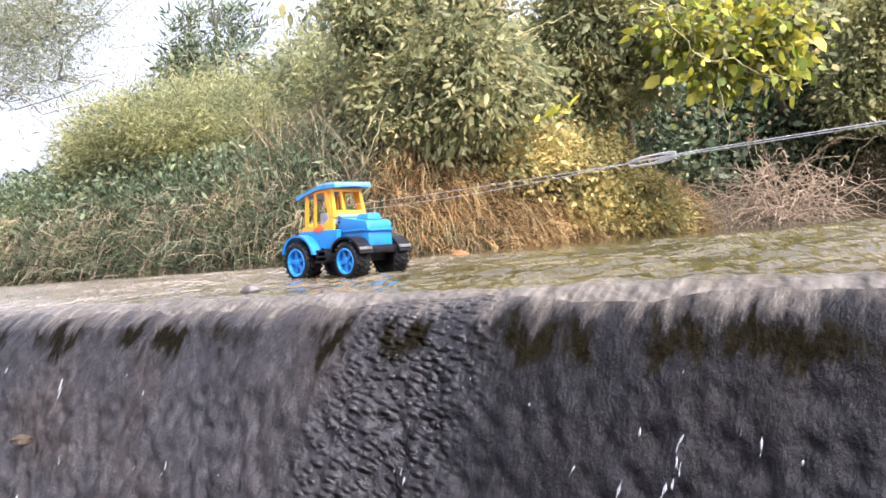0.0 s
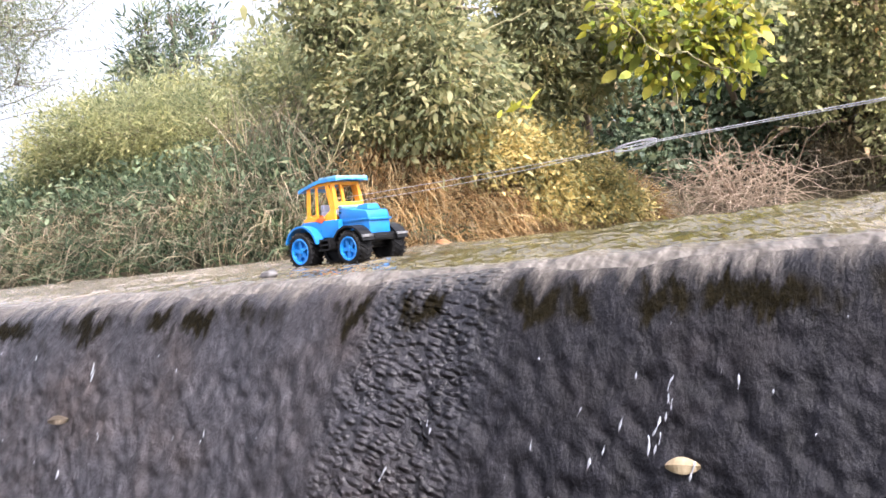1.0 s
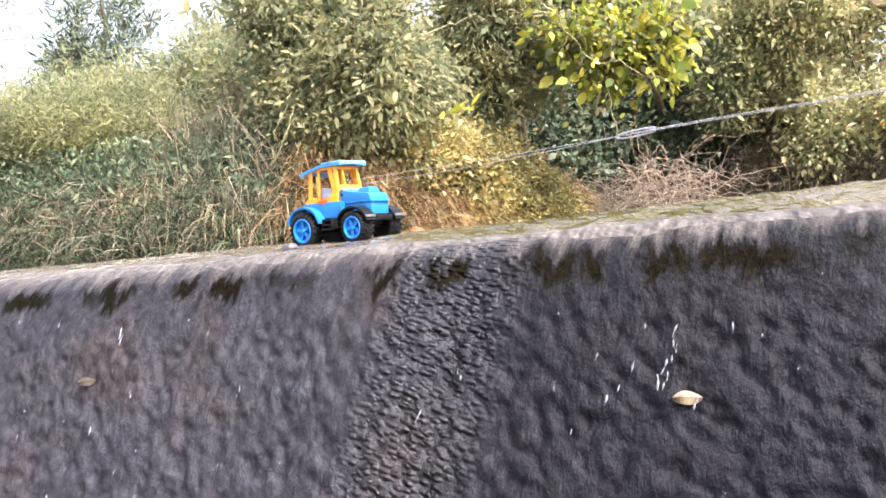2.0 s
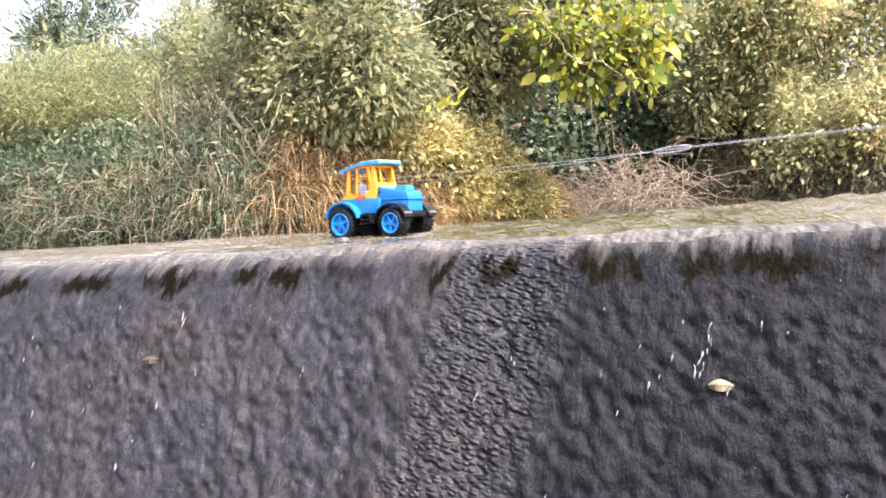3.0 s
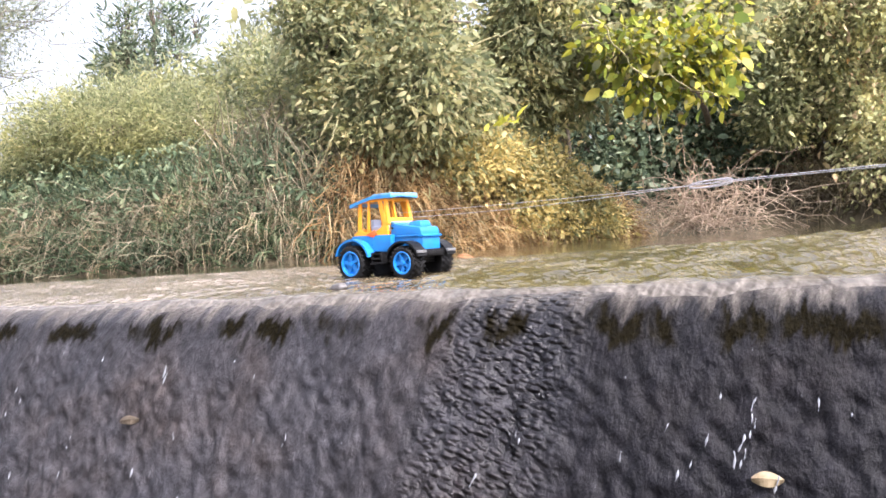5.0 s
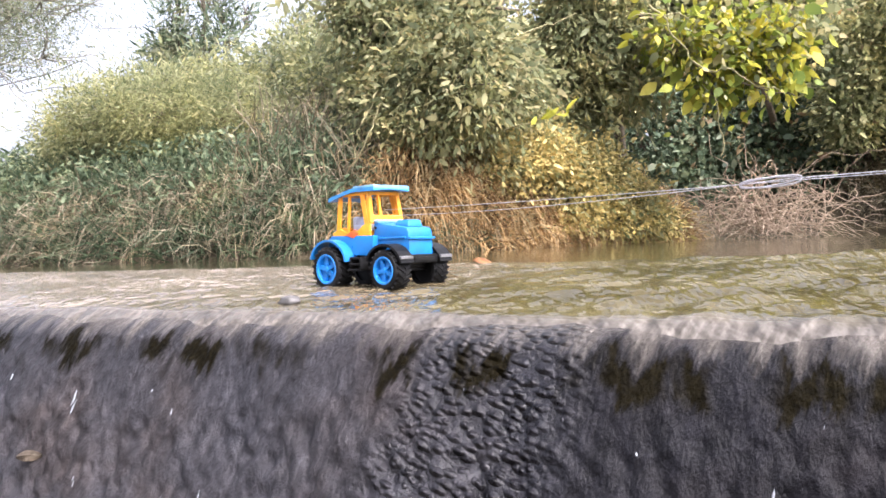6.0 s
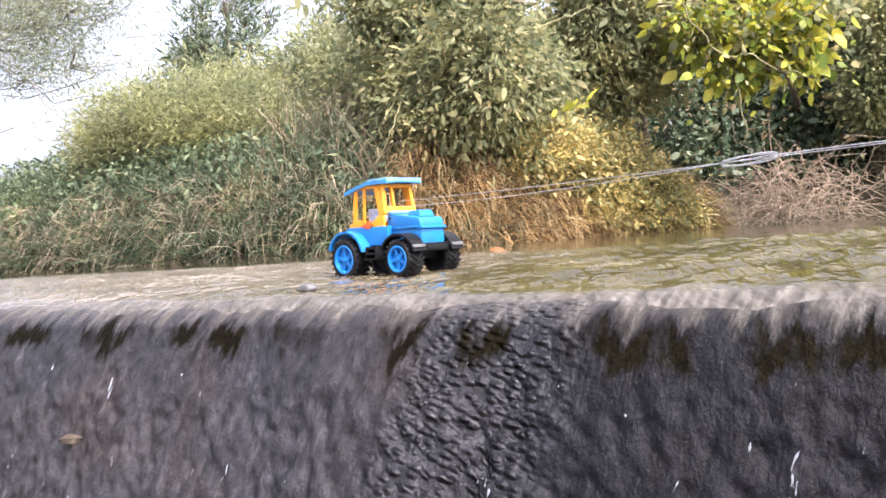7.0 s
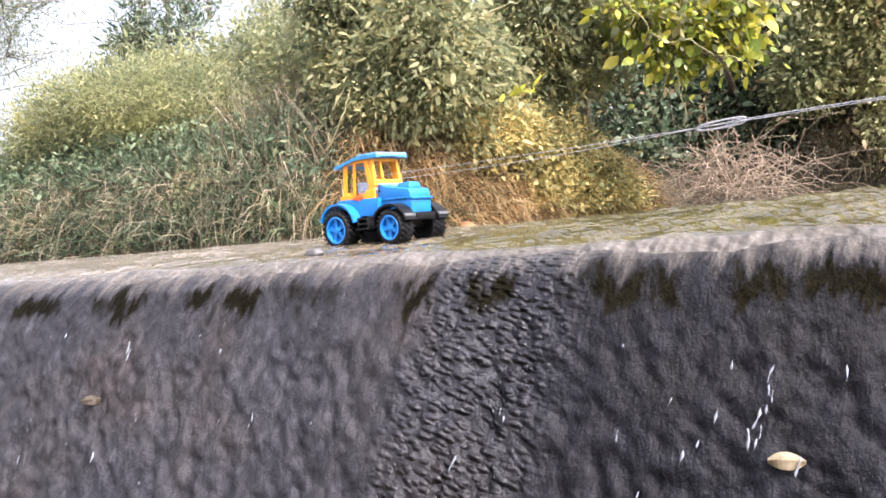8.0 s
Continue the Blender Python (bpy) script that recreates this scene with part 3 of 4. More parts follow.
def bar(bm, a, b, w, d):
    """A square bar from a to b, w along x and d along y."""
    a, b = Vector(a), Vector(b)
    vs_ = [[bm.verts.new((q.x + sx_ * w / 2, q.y + sy_ * d / 2, q.z)) for sx_, sy_ in ((-1, -1), (1, -1), (1, 1), (-1, 1))] for q in (a, b)]
    for i in range(4):
        bm.faces.new((vs_[0][i], vs_[0][(i + 1) % 4], vs_[1][(i + 1) % 4], vs_[1][i]))
    bm.faces.new(vs_[0][::-1])
    bm.faces.new(vs_[1])


TX, TY, TZ = -0.828, 0.398, 0.0325
tractor = thing("toy_tractor", "blue and orange-yellow plastic toy tractor standing in shallow water", "toy tractor", (TX, TY, TZ), -11.0)

bm = bmesh.new()                                            # chassis
box(bm, (0.002, 0, 0.043), (0.150, 0.046, 0.018), 0.002)
box(bm, (0.0635, 0, 0.033), (0.014, 0.080, 0.010), 0.002)
box(bm, (-0.058, 0, 0.034), (0.014, 0.080, 0.010), 0.002)
part("chassis", bm, BLACK, tractor, "black plastic chassis")

bm = bmesh.new()                                            # blue body with sills and mudguard shoulders
prism(bm, [(-0.070, 0.060), (-0.020, 0.056), (0.022, 0.052), (0.026, 0.086), (-0.066, 0.088), (-0.076, 0.080)], -0.040, 0.040)
part("body", bm, BLUE, tractor)
bm = bmesh.new()                                            # bonnet, stepped
box(bm, (0.055, 0, 0.066), (0.066, 0.056, 0.026), 0.003)
prism(bm, [(0.016, 0.076), (0.088, 0.076), (0.087, 0.089), (0.084, 0.096), (0.018, 0.107)], -0.029, 0.029, 0.003)
bonnet = part("bonnet", bm, BLUE, tractor)
bm = bmesh.new()
box(bm, (0.064, 0, 0.103), (0.030, 0.036, 0.012), 0.003, (0.8, 0.8))
part("bonnet_cap", bm, BLUE, bonnet)
bm = bmesh.new()
box(bm, (0.0895, 0, 0.0795), (0.005, 0.060, 0.004), 0.0015)
part("bonnet_ridge", bm, BLUE, bonnet)
for s in (-1, 1):
    bm = bmesh.new()
    box(bm, (0.055, s * 0.0295, 0.081), (0.055, 0.003, 0.003), 0.001)
    part("bonnet_rib", bm, BLUE, bonnet)
    bm = bmesh.new()
    lathe(bm, [(0.0001, -0.0012), (0.0022, -0.0012), (0.0022, 0.0012), (0.0001, 0.0012)], 12)
    bmesh.ops.translate(bm, verts=bm.verts, vec=(0.022, s * 0.0295, 0.098))
    part("bolt_hole", bm, BLACK, bonnet, "dark round screw hole")

bm = bmesh.new()                                            # cab lower shell
prism(bm, [(-0.066, 0.086), (0.018, 0.084), (0.018, 0.107), (0.004, 0.104), (-0.008, 0.094), (-0.036, 0.093), (-0.050, 0.100), (-0.054, 0.095), (-0.064, 0.093)], -0.0385, -0.0345, 0.001)
prism(bm, [(-0.066, 0.086), (0.018, 0.084), (0.018, 0.107), (0.004, 0.104), (-0.008, 0.094), (-0.036, 0.093), (-0.050, 0.100), (-0.054, 0.095), (-0.064, 0.093)], 0.0345, 0.0385, 0.001)
box(bm, (0.016, 0, 0.112), (0.006, 0.074, 0.014), 0.0015)
box(bm, (-0.053, 0, 0.094), (0.005, 0.070, 0.014), 0.0015)
cab = part("cab_shell", bm, YELLOW, tractor, "orange-yellow cab shell")
for s in (-1, 1):
    for x0, x1, w in ((-0.052, -0.047, 0.0075), (-0.030, -0.026, 0.0045), (0.014, 0.000, 0.0095)):
        bm = bmesh.new()
        bar(bm, (x0, s * 0.0365, 0.092 if x0 < -0.03 or x0 > 0 else 0.094), (x1, s * 0.0345, 0.157), w, 0.0045)
        bmesh.ops.bevel(bm, geom=bm.edges[:], offset=0.0008, segments=1, affect="EDGES")
        part("cab_pillar", bm, YELLOW, tractor)
    bm = bmesh.new()
    bar(bm, (0.018, s * 0.0355, 0.108), (0.012, s * 0.0325, 0.157), 0.0055, 0.007)
    part("windscreen_pillar", bm, YELLOW, tractor)
    bm = bmesh.new()
    box(bm, (-0.020, s * 0.0350, 0.1545), (0.066, 0.005, 0.006), 0.001)
    part("cab_rail", bm, YELLOW, tractor)
bm = bmesh.new()
bar(bm, (0.018, -0.012, 0.110), (0.012, -0.012, 0.157), 0.004, 0.0045)
part("windscreen_pillar", bm, YELLOW, tractor)
bm = bmesh.new()
box(bm, (0.0125, 0, 0.1545), (0.006, 0.066, 0.006), 0.001)
part("windscreen_rail", bm, YELLOW, tractor)
bm = bmesh.new()
box(bm, (-0.048, 0, 0.1545), (0.006, 0.066, 0.006), 0.001)
part("rear_rail", bm, YELLOW, tractor)

bm = bmesh.new()                                            # roof, bowed down towards the back
nx_, ny_ = 16, 8
for lay in (0, 1):
    for i in range(nx_ + 1):
        for j in range(ny_ + 1):
            x = -0.068 + 0.100 * i / nx_
            v = -1 + 2 * j / ny_
            z = 0.1655 - 0.013 * max(0.0, (-0.014 - x) / 0.054) ** 1.2 - 0.0022 * v * v - (0.006 if lay == 0 else 0)
            bm.verts.new((x, v * 0.0425, z))
bm.verts.ensure_lookup_table()
N = (nx_ + 1) * (ny_ + 1)


def vid(lay, i, j):
    return bm.verts[lay * N + i * (ny_ + 1) + j]


for i in range(nx_):
    for j in range(ny_):
        bm.faces.new((vid(1, i, j), vid(1, i + 1, j), vid(1, i + 1, j + 1), vid(1, i, j + 1)))
        bm.faces.new((vid(0, i, j + 1), vid(0, i + 1, j + 1), vid(0, i + 1, j), vid(0, i, j)))
for i in range(nx_):
    bm.faces.new((vid(0, i, 0), vid(0, i + 1, 0), vid(1, i + 1, 0), vid(1, i, 0)))
    bm.faces.new((vid(1, i, ny_), vid(1, i + 1, ny_), vid(0, i + 1, ny_), vid(0, i, ny_)))
for j in range(ny_):
    bm.faces.new((vid(1, 0, j), vid(1, 0, j + 1), vid(0, 0, j + 1), vid(0, 0, j)))
    bm.faces.new((vid(0, nx_, j), vid(0, nx_, j + 1), vid(1, nx_, j + 1), vid(1, nx_, j)))
roof = part("roof", bm, BLUE_ROOF, tractor, "pale blue roof bowed down at the back")
for s in (-1, 1):
    bm = bmesh.new()
    box(bm, (0.010, s * 0.0405, 0.1645), (0.044, 0.004, 0.004), 0.0012)
    part("roof_rim", bm, ROOF_EDGE, roof, "scuffed whitish edge of the roof")
bm = bmesh.new()
box(bm, (0.0305, 0, 0.1635), (0.004, 0.083, 0.006), 0.0012)
part("roof_rim", bm, ROOF_EDGE, roof, "scuffed whitish edge of the roof")
bm = bmesh.new()
box(bm, (0.008, 0, 0.1662), (0.026, 0.050, 0.003), 0.001)
part("roof_hatch", bm, BLUE_ROOF, roof)
# ledge under the windscreen; its pale colour stands in for glare
bm = bmesh.new()
box(bm, (0.021, 0, 0.1085), (0.014, 0.060, 0.005), 0.0015)
part("cowl", bm, ROOF_EDGE, tractor, "blue ledge below the windscreen, paled by painted glare")

bm = bmesh.new()
box(bm, (-0.030, 0, 0.100), (0.022, 0.030, 0.010), 0.003)
box(bm, (-0.040, 0, 0.110), (0.008, 0.024, 0.018), 0.003)
part("seat", bm, GREY, tractor, "pale grey seat")
bm = bmesh.new()
box(bm, (-0.012, -0.004, 0.108), (0.012, 0.014, 0.026), 0.004, (0.6, 0.6))
part("console", bm, GREY, tractor, "pale grey console")
bm = bmesh.new()
prism(bm, [(-0.034, 0.088), (-0.016, 0.083), (-0.006, 0.090), (-0.012, 0.097), (-0.022, 0.093)], -0.0412, -0.0386, 0.0003)
part("side_print", bm, RED, tractor, "orange-red printed flash")

for s in (-1, 1):                                           # mudguards, steps
    y0, y1 = (0.032, 0.061) if s > 0 else (-0.061, -0.032)
    bm = bmesh.new()
    arch(bm, -0.057, 0.040, 0.0385, 0.0420, 8, 165, y0, y1)
    part("rear_mudguard", bm, BLUE, tractor, "blue rear mudguard")
    bm = bmesh.new()
    arch(bm, 0.0625, 0.034, 0.0345, 0.0380, 12, 160, y0, y1)
    fm = part("front_mudguard", bm, BLACK, tractor, "black front mudguard")
    bm = bmesh.new()
    box(bm, (0.0975, s * 0.047, 0.050), (0.005, 0.028, 0.005), 0.001)
    part("mudguard_tip", bm, SILVER, fm, "worn silver mudguard tip")
    bm = bmesh.new()
    for k in range(3):
        box(bm, (0.001, s * (0.046 + 0.004 * k), 0.050 - 0.009 * k), (0.024, 0.016, 0.003), 0.0008)
    box(bm, (-0.010, s * 0.048, 0.042), (0.002, 0.018, 0.022), 0.0005)
    box(bm, (0.012, s * 0.048, 0.042), (0.002, 0.018, 0.022), 0.0005)
    part("step", bm, BLACK, tractor, "black ribbed cab step")
bm = bmesh.new()
box(bm, (0.089, 0, 0.047), (0.012, 0.062, 0.014), 0.002)
box(bm, (0.094, 0, 0.046), (0.004, 0.050, 0.008), 0.001)
part("bumper", bm, BLACK, tractor, "black front bumper")
bm = bmesh.new()
box(bm, (-0.082, 0, 0.056), (0.014, 0.010, 0.006), 0.001)
box(bm, (-0.088, 0, 0.060), (0.004, 0.008, 0.010), 0.001)
part("tow_hook", bm, BLUE, tractor, "small blue tow hook")


def wheel(at, r, width, side):
    """Lugged tyre and spoked rim; side -1 shows its face to -y."""
    bm = bmesh.new()
    h = width / 2
    lathe(bm, [(r * 0.68, -h), (r * 0.86, -h), (r * 0.95, -h * 0.8), (r * 0.975, -h * 0.3), (r * 0.975, h * 0.3), (r * 0.95, h * 0.8), (r * 0.86, h), (r * 0.70, h), (r * 0.64, 0), (r * 0.70, -h)], 48)
    lathe(bm, [(0.0001, -side * h * 0.6), (r * 0.70, -side * h * 0.75)], 32)
    for i in range(22):
        for s in (-1, 1):
            a = 2 * math.pi * (i + 0.25 * s) / 22
            g = bmesh.ops.create_cube(bm, size=1)
            M = Matrix.Rotation(a, 4, "Y") @ Matrix.Translation((r * 0.965, s * h * 0.5, 0)) @ Matrix.Rotation(0.5 * s, 4, "X") @ Matrix.Diagonal((r * 0.10, h * 0.98, r * 0.10, 1))
            bmesh.ops.transform(bm, matrix=M, verts=g["verts"])
    bmesh.ops.translate(bm, verts=bm.verts, vec=at)
    w = part("wheel", bm, RUBBER, tractor, "black lugged rubber wheel with blue rim")
    bm = bmesh.new()
    f = side * h
    lathe(bm, [(r * 0.69, f * 1.00), (r * 0.66, f * 1.05), (r * 0.58, f * 1.0), (r * 0.54, f * 0.50), (0.0001, f * 0.42)], 40)
    lathe(bm, [(0.0001, f * 1.0), (r * 0.13, f * 0.98), (r * 0.17, f * 0.6)], 20)
    for i in range(5):
        g = bmesh.ops.create_cube(bm, size=1)
        M = Matrix.Rotation(2 * math.pi * i / 5 + at[0] * 7, 4, "Y") @ Matrix.Translation((r * 0.36, f * 0.66, 0)) @ Matrix.Diagonal((r * 0.44, h * 0.30, r * 0.19, 1))
        bmesh.ops.transform(bm, matrix=M, verts=g["verts"])
    bmesh.ops.translate(bm, verts=bm.verts, vec=at)
    part("rim", bm, RIM_BLUE, w, "bright blue spoked rim")


for ob in list(bpy.data.objects):                          # long, narrow body over the round wheels
    if ob.type == "MESH" and (ob.parent is tractor or ob.parent and ob.parent.parent is tractor):
        ob.data.transform(Matrix.Diagonal((1.10, 0.95, 1, 1)))
for s in (-1, 1):
    wheel((-0.065, s * 0.0430, 0.0335), 0.0362, 0.032, s)
    wheel((0.070, s * 0.0430, 0.0305), 0.0318, 0.032, s)

# ---- pulling cord ----
cab_at = np.array([TX + 0.012, TY + 0.004, TZ + 0.128])
knot = np.array([-0.15, 0.10, 0.148])
far = np.array([1.30, -0.55, 0.125])
runs = []
for k, dz in ((0, 0.0), (1, -0.010)):
    t = np.linspace(0, 1, 30)[:, None]
    a = cab_at + np.array([0, 0.004 * k, dz]) + (knot - cab_at) * t
    a[:, 2] -= (0.002 + 0.004 * k) * np.sin(math.pi * t[:, 0]) + dz * t[:, 0]
    a[:, 2] += 0.002 * k * t[:, 0]
    b = knot + (far - knot) * t[1:] + np.array([0, 0, 0.002 * k])
    runs.append((np.concatenate([a, b]), 0.00035, 0.0006))
th = np.linspace(0, 2 * math.pi, 24)
for q in (0.0, 0.5):
    ring = knot + np.stack([0.030 * np.cos(th) - 0.020, -0.013 * np.cos(th) + 0.009, 0.0045 * np.sin(th + q) + 0.001 * q], -1)
    runs.append((ring, 0.0008, 0.0008))
cord = new("pull_cord", tubes("pull_cord", runs, CORD, 6))
tagged(cord, "thin white doubled cord with a loose knot tied to the cab", "cord")


# ---- vegetation ----
def plant(name, label, category, base, blobs, count, size, mat, limbs=(), bark=BARK, clump=0.16, droop=0.3, aspect=0.45, shell=0.5, group="", second=None):
    """Trunk and limbs with a crown of separate leaves over the blobs."""
    e = thing(name, label, category, base, group=group)
    inv = np.array(base)
    runs = []
    for a, b, r in limbs:
        runs.append((wander(np.array(a) - inv, np.array(b) - inv, 10, 0.2), r, r * 0.45))
    for bl in blobs:                                        # a stem and twigs into every blob
        c = np.array(bl[:3]) - inv
        if not limbs:
            runs.append((wander((0, 0, 0), c, 8, 0.2), 0.014, 0.007))
        for _ in range(9):
            d = unit(rng.normal(size=3)) * np.array(bl[3:]) * 0.95
            runs.append((wander(c * np.array([1, 1, 0.9]), c + d, 7, 0.3), 0.010, 0.003))
    part_raw("trunk", tubes("trunk", runs, bark), e, "crooked trunk and branches")
    for cnt, sz, mt in ((count, size, mat),) + ((second,) if second else ()):
        pts = clumps(blobs, cnt, shell, clump) - inv
        out = pts - np.repeat(pts.reshape(-1, 14, 3).mean(1), 14, 0)      # leaves of a sprig point away from its middle
        part_raw("crown", leaves("crown", pts, sz, mt, droop, aspect, unit(out) * 1.1), e)
    return e


def bank_roots(x0, x1, y0, y1, n, dmin, dmax):
    """Random roots on the bank within distances dmin to dmax of the waterline."""
    out = np.zeros((0, 3))
    while len(out) < n:
        x, y = rng.uniform(x0, x1, n * 3), rng.uniform(y0, y1, n * 3)
        d = bank_distance(x, y)
        ok = (d > dmin) & (d < dmax)
        x, y = x[ok], y[ok]
        out = np.concatenate([out, np.stack([x, y, ground_z(x, y)], -1)])
    return out[:n]


def tuft(n, lean=(0, -0.3, 0.8), wild=0.5):
    return np.array(lean) + rng.normal(size=(n, 3)) * wild


# left bank: long grass, with stalks hanging to the water
r = bank_roots(-13, -3.2, 2.5, 8, 66000, 0.0, 2.2)
grass = new("bank_grass", blades("bank_grass", r, tuft(len(r), (0.05, -0.35, 0.75), 0.45), 0.36, 0.0045, GRASS, 0.7))
tagged(grass, "tangled grey-green grass covering the river bank", "grass", kind="stuff")
r = bank_roots(-11, -3.0, 2.5, 8, 8500, 0.0, 0.40)
r[:, 2] += rng.uniform(0, 0.28, len(r))
stalks = new("bank_stalks", blades("bank_stalks", r, tuft(len(r), (0.0, -0.6, 0.0), 0.6), 0.34, 0.0035, STALK, 1.3))
tagged(stalks, "dead brown stalks hanging down to the water", "dry stalks", kind="stuff")
r = bank_roots(-9, -3.4, 2.5, 7, 26000, 0.02, 1.8)
r[:, 2] += rng.uniform(0.05, 0.5, len(r))
weeds = new("bank_weeds", leaves("bank_weeds", r, 0.055, WEED, 0.2, 0.35))
tagged(weeds, "small leafy weeds among the bank grass", "weeds", kind="stuff")

r = bank_roots(-4.9, -3.0, 3.8, 6.0, 700, 0.15, 0.9)
r[:, 2] += rng.uniform(0.0, 0.5, len(r))
stems = new("dry_stems", blades("dry_stems", r, tuft(len(r), (0.1, -0.2, 0.9), 0.35), 0.45, 0.004, STALK, 0.4))
tagged(stems, "tall dry brown stems below the leafy tree", "dry stems", kind="stuff")

# dry orange grass in the middle, thinning to a golden shrub
r = bank_roots(-3.68, -2.4, 4.15, 8.6, 17000, -0.05, 0.55)
r[:, 2] += rng.uniform(0, 0.55, len(r)) * np.clip((7.2 - r[:, 1]) / 2.2, 0.15, 1)
straw = new("dry_grass", blades("dry_grass", r, tuft(len(r), (0.35, -0.35, 0.25), 0.5), 0.36, 0.0042, STRAW, 1.1))
tagged(straw, "orange-brown dry grass drooping over the water", "dry grass", kind="stuff")
plant("golden_shrub", "golden-green shrub with small leaves over dry grass", "shrub", (-3.0, 6.9, 0.1),
      [(-3.05, 6.0, 0.86, 0.30, 0.4, 0.22), (-2.85, 6.6, 0.70, 0.32, 0.4, 0.25), (-2.75, 7.3, 0.45, 0.30, 0.4, 0.25), (-2.65, 7.7, 0.22, 0.25, 0.4, 0.18), (-3.2, 5.6, 0.75, 0.28, 0.4, 0.2), (-2.95, 6.4, 0.45, 0.26, 0.35, 0.26), (-2.8, 7.0, 0.30, 0.26, 0.4, 0.22)], 30000, 0.044, GOLD, clump=0.09, second=(9000, 0.046, LIME))

# tall leafy shrub trees in the middle
def scatter_blobs(n, lo, hi, r0, r1):
    c = rng.uniform(lo, hi, (n, 3))
    s = rng.uniform(r0, r1, (n, 3))
    return [tuple(q) for q in np.concatenate([c, s], 1)]


plant("leafy_tree", "tall olive-green tree with long drooping leaves", "tree", (-4.0, 5.4, 0.7),
      scatter_blobs(34, (-4.30, 4.65, 1.15), (-2.95, 5.6, 2.4), 0.14, 0.38) + [(-3.75, 4.8, 1.2, 0.45, 0.3, 0.25), (-3.2, 5.2, 1.2, 0.35, 0.35, 0.3), (-3.45, 4.7, 1.0, 0.3, 0.25, 0.2)],
      56000, 0.062, OLIVE, [((-4.0, 5.4, 0.6), (-3.8, 5.4, 2.8), 0.06), ((-3.95, 5.4, 1.3), (-2.95, 5.2, 2.0), 0.028), ((-3.9, 5.0, 2.2), (-2.8, 5.2, 1.9), 0.022)], clump=0.12, aspect=0.38, droop=0.5, second=(21000, 0.056, LIME), shell=0.15)
plant("leafy_tree", "olive-green tree leaning over the river", "tree", (-3.3, 8.4, 0.6),
      scatter_blobs(24, (-3.45, 6.2, 1.55), (-2.45, 7.2, 2.55), 0.16, 0.38) + scatter_blobs(9, (-2.5, 6.9, 2.2), (-1.0, 7.6, 2.5), 0.2, 0.4) + [(-3.2, 6.4, 1.3, 0.32, 0.35, 0.25), (-2.95, 6.6, 1.3, 0.28, 0.3, 0.2)],
      50000, 0.068, OLIVE, [((-3.3, 8.4, 0.5), (-2.9, 7.8, 2.6), 0.08), ((-3.0, 8.0, 1.9), (-1.5, 7.0, 1.8), 0.025), ((-3.0, 8.0, 1.5), (-1.3, 7.2, 2.6), 0.045)], clump=0.13, aspect=0.36, droop=0.5, second=(20000, 0.062, LIME), shell=0.15)
plant("yellow_tree", "branch of large bright yellow-green leaves over the river", "tree", (-1.3, 10.1, 0.4),
      [(-1.95, 6.4, 1.80, 0.26, 0.25, 0.16), (-1.6, 6.6, 1.72, 0.30, 0.25, 0.26), (-1.28, 6.75, 1.48, 0.22, 0.22, 0.22), (-1.7, 6.6, 1.40, 0.16, 0.2, 0.14), (-1.2, 6.8, 1.85, 0.30, 0.25, 0.22)],
      1500, 0.095, YELLOWLEAF, [((-1.3, 10.1, 0.3), (-1.6, 8.8, 2.5), 0.06), ((-1.6, 8.8, 2.5), (-2.3, 6.4, 2.05), 0.03), ((-2.3, 6.4, 2.05), (-1.75, 6.5, 1.5), 0.016), ((-1.75, 6.5, 1.5), (-1.05, 6.7, 1.22), 0.011)], clump=0.13, aspect=0.62, droop=0.7, second=(1100, 0.075, OLIVE), shell=0.1)

# dark thicket in the hollow at the right
plant("dark_thicket", "dense dark green thicket in the shaded hollow", "thicket", (-2.0, 10.2, 0.3),
      [(-2.7, 9.6, 0.7, 0.6, 0.5, 0.5), (-2.0, 9.9, 0.8, 0.7, 0.5, 0.6), (-1.3, 10.0, 1.1, 0.6, 0.5, 0.6), (-2.4, 10.0, 1.7, 0.8, 0.5, 0.6), (-3.2, 9.4, 1.3, 0.6, 0.5, 0.6), (-1.6, 10.2, 2.2, 0.8, 0.5, 0.6), (-0.6, 10.3, 1.6, 0.7, 0.5, 0.8), (-0.9, 10.4, 2.6, 0.8, 0.5, 0.5), (-3.0, 10.0, 2.3, 0.7, 0.5, 0.6)],
      38000, 0.078, DARKLEAF, [((-2.0, 10.2, 0.2), (-1.9, 10.0, 2.4), 0.06), ((-1.0, 10.2, 0.2), (-1.3, 10.1, 2.6), 0.05)], clump=0.15, aspect=0.55, second=(2500, 0.09, RUSSET))
plant("hillside_shrub", "yellowing shrubs and creepers on the far bank", "shrub", (0.6, 10.2, 0.4),
      scatter_blobs(40, (-0.75, 9.0, 0.55), (3.2, 9.9, 2.9), 0.2, 0.5),
      80000, 0.060, HILL, clump=0.16, aspect=0.45, second=(7000, 0.08, RUSSET), shell=0.2)
plant("hillside_shrub", "light green shrub climbing beside the shaded hollow", "shrub", (-0.7, 10.0, 0.4),
      scatter_blobs(12, (-1.05, 8.95, 0.9), (-0.3, 9.4, 2.6), 0.12, 0.30), 16000, 0.060, LIME, clump=0.13, aspect=0.45, second=(5000, 0.06, HILL), shell=0.2)
r = bank_roots(-0.9, 4.5, 8.0, 11, 9000, 0.0, 0.9)
r[:, 2] += rng.uniform(0, 0.4, len(r))
brush = new("dry_brush", blades("dry_brush", r, tuft(len(r), (0.0, -0.4, 0.3), 0.6), 0.36, 0.005, STALK, 1.0))
tagged(brush, "brown dry brush along the far waterline", "dry brush", kind="stuff")

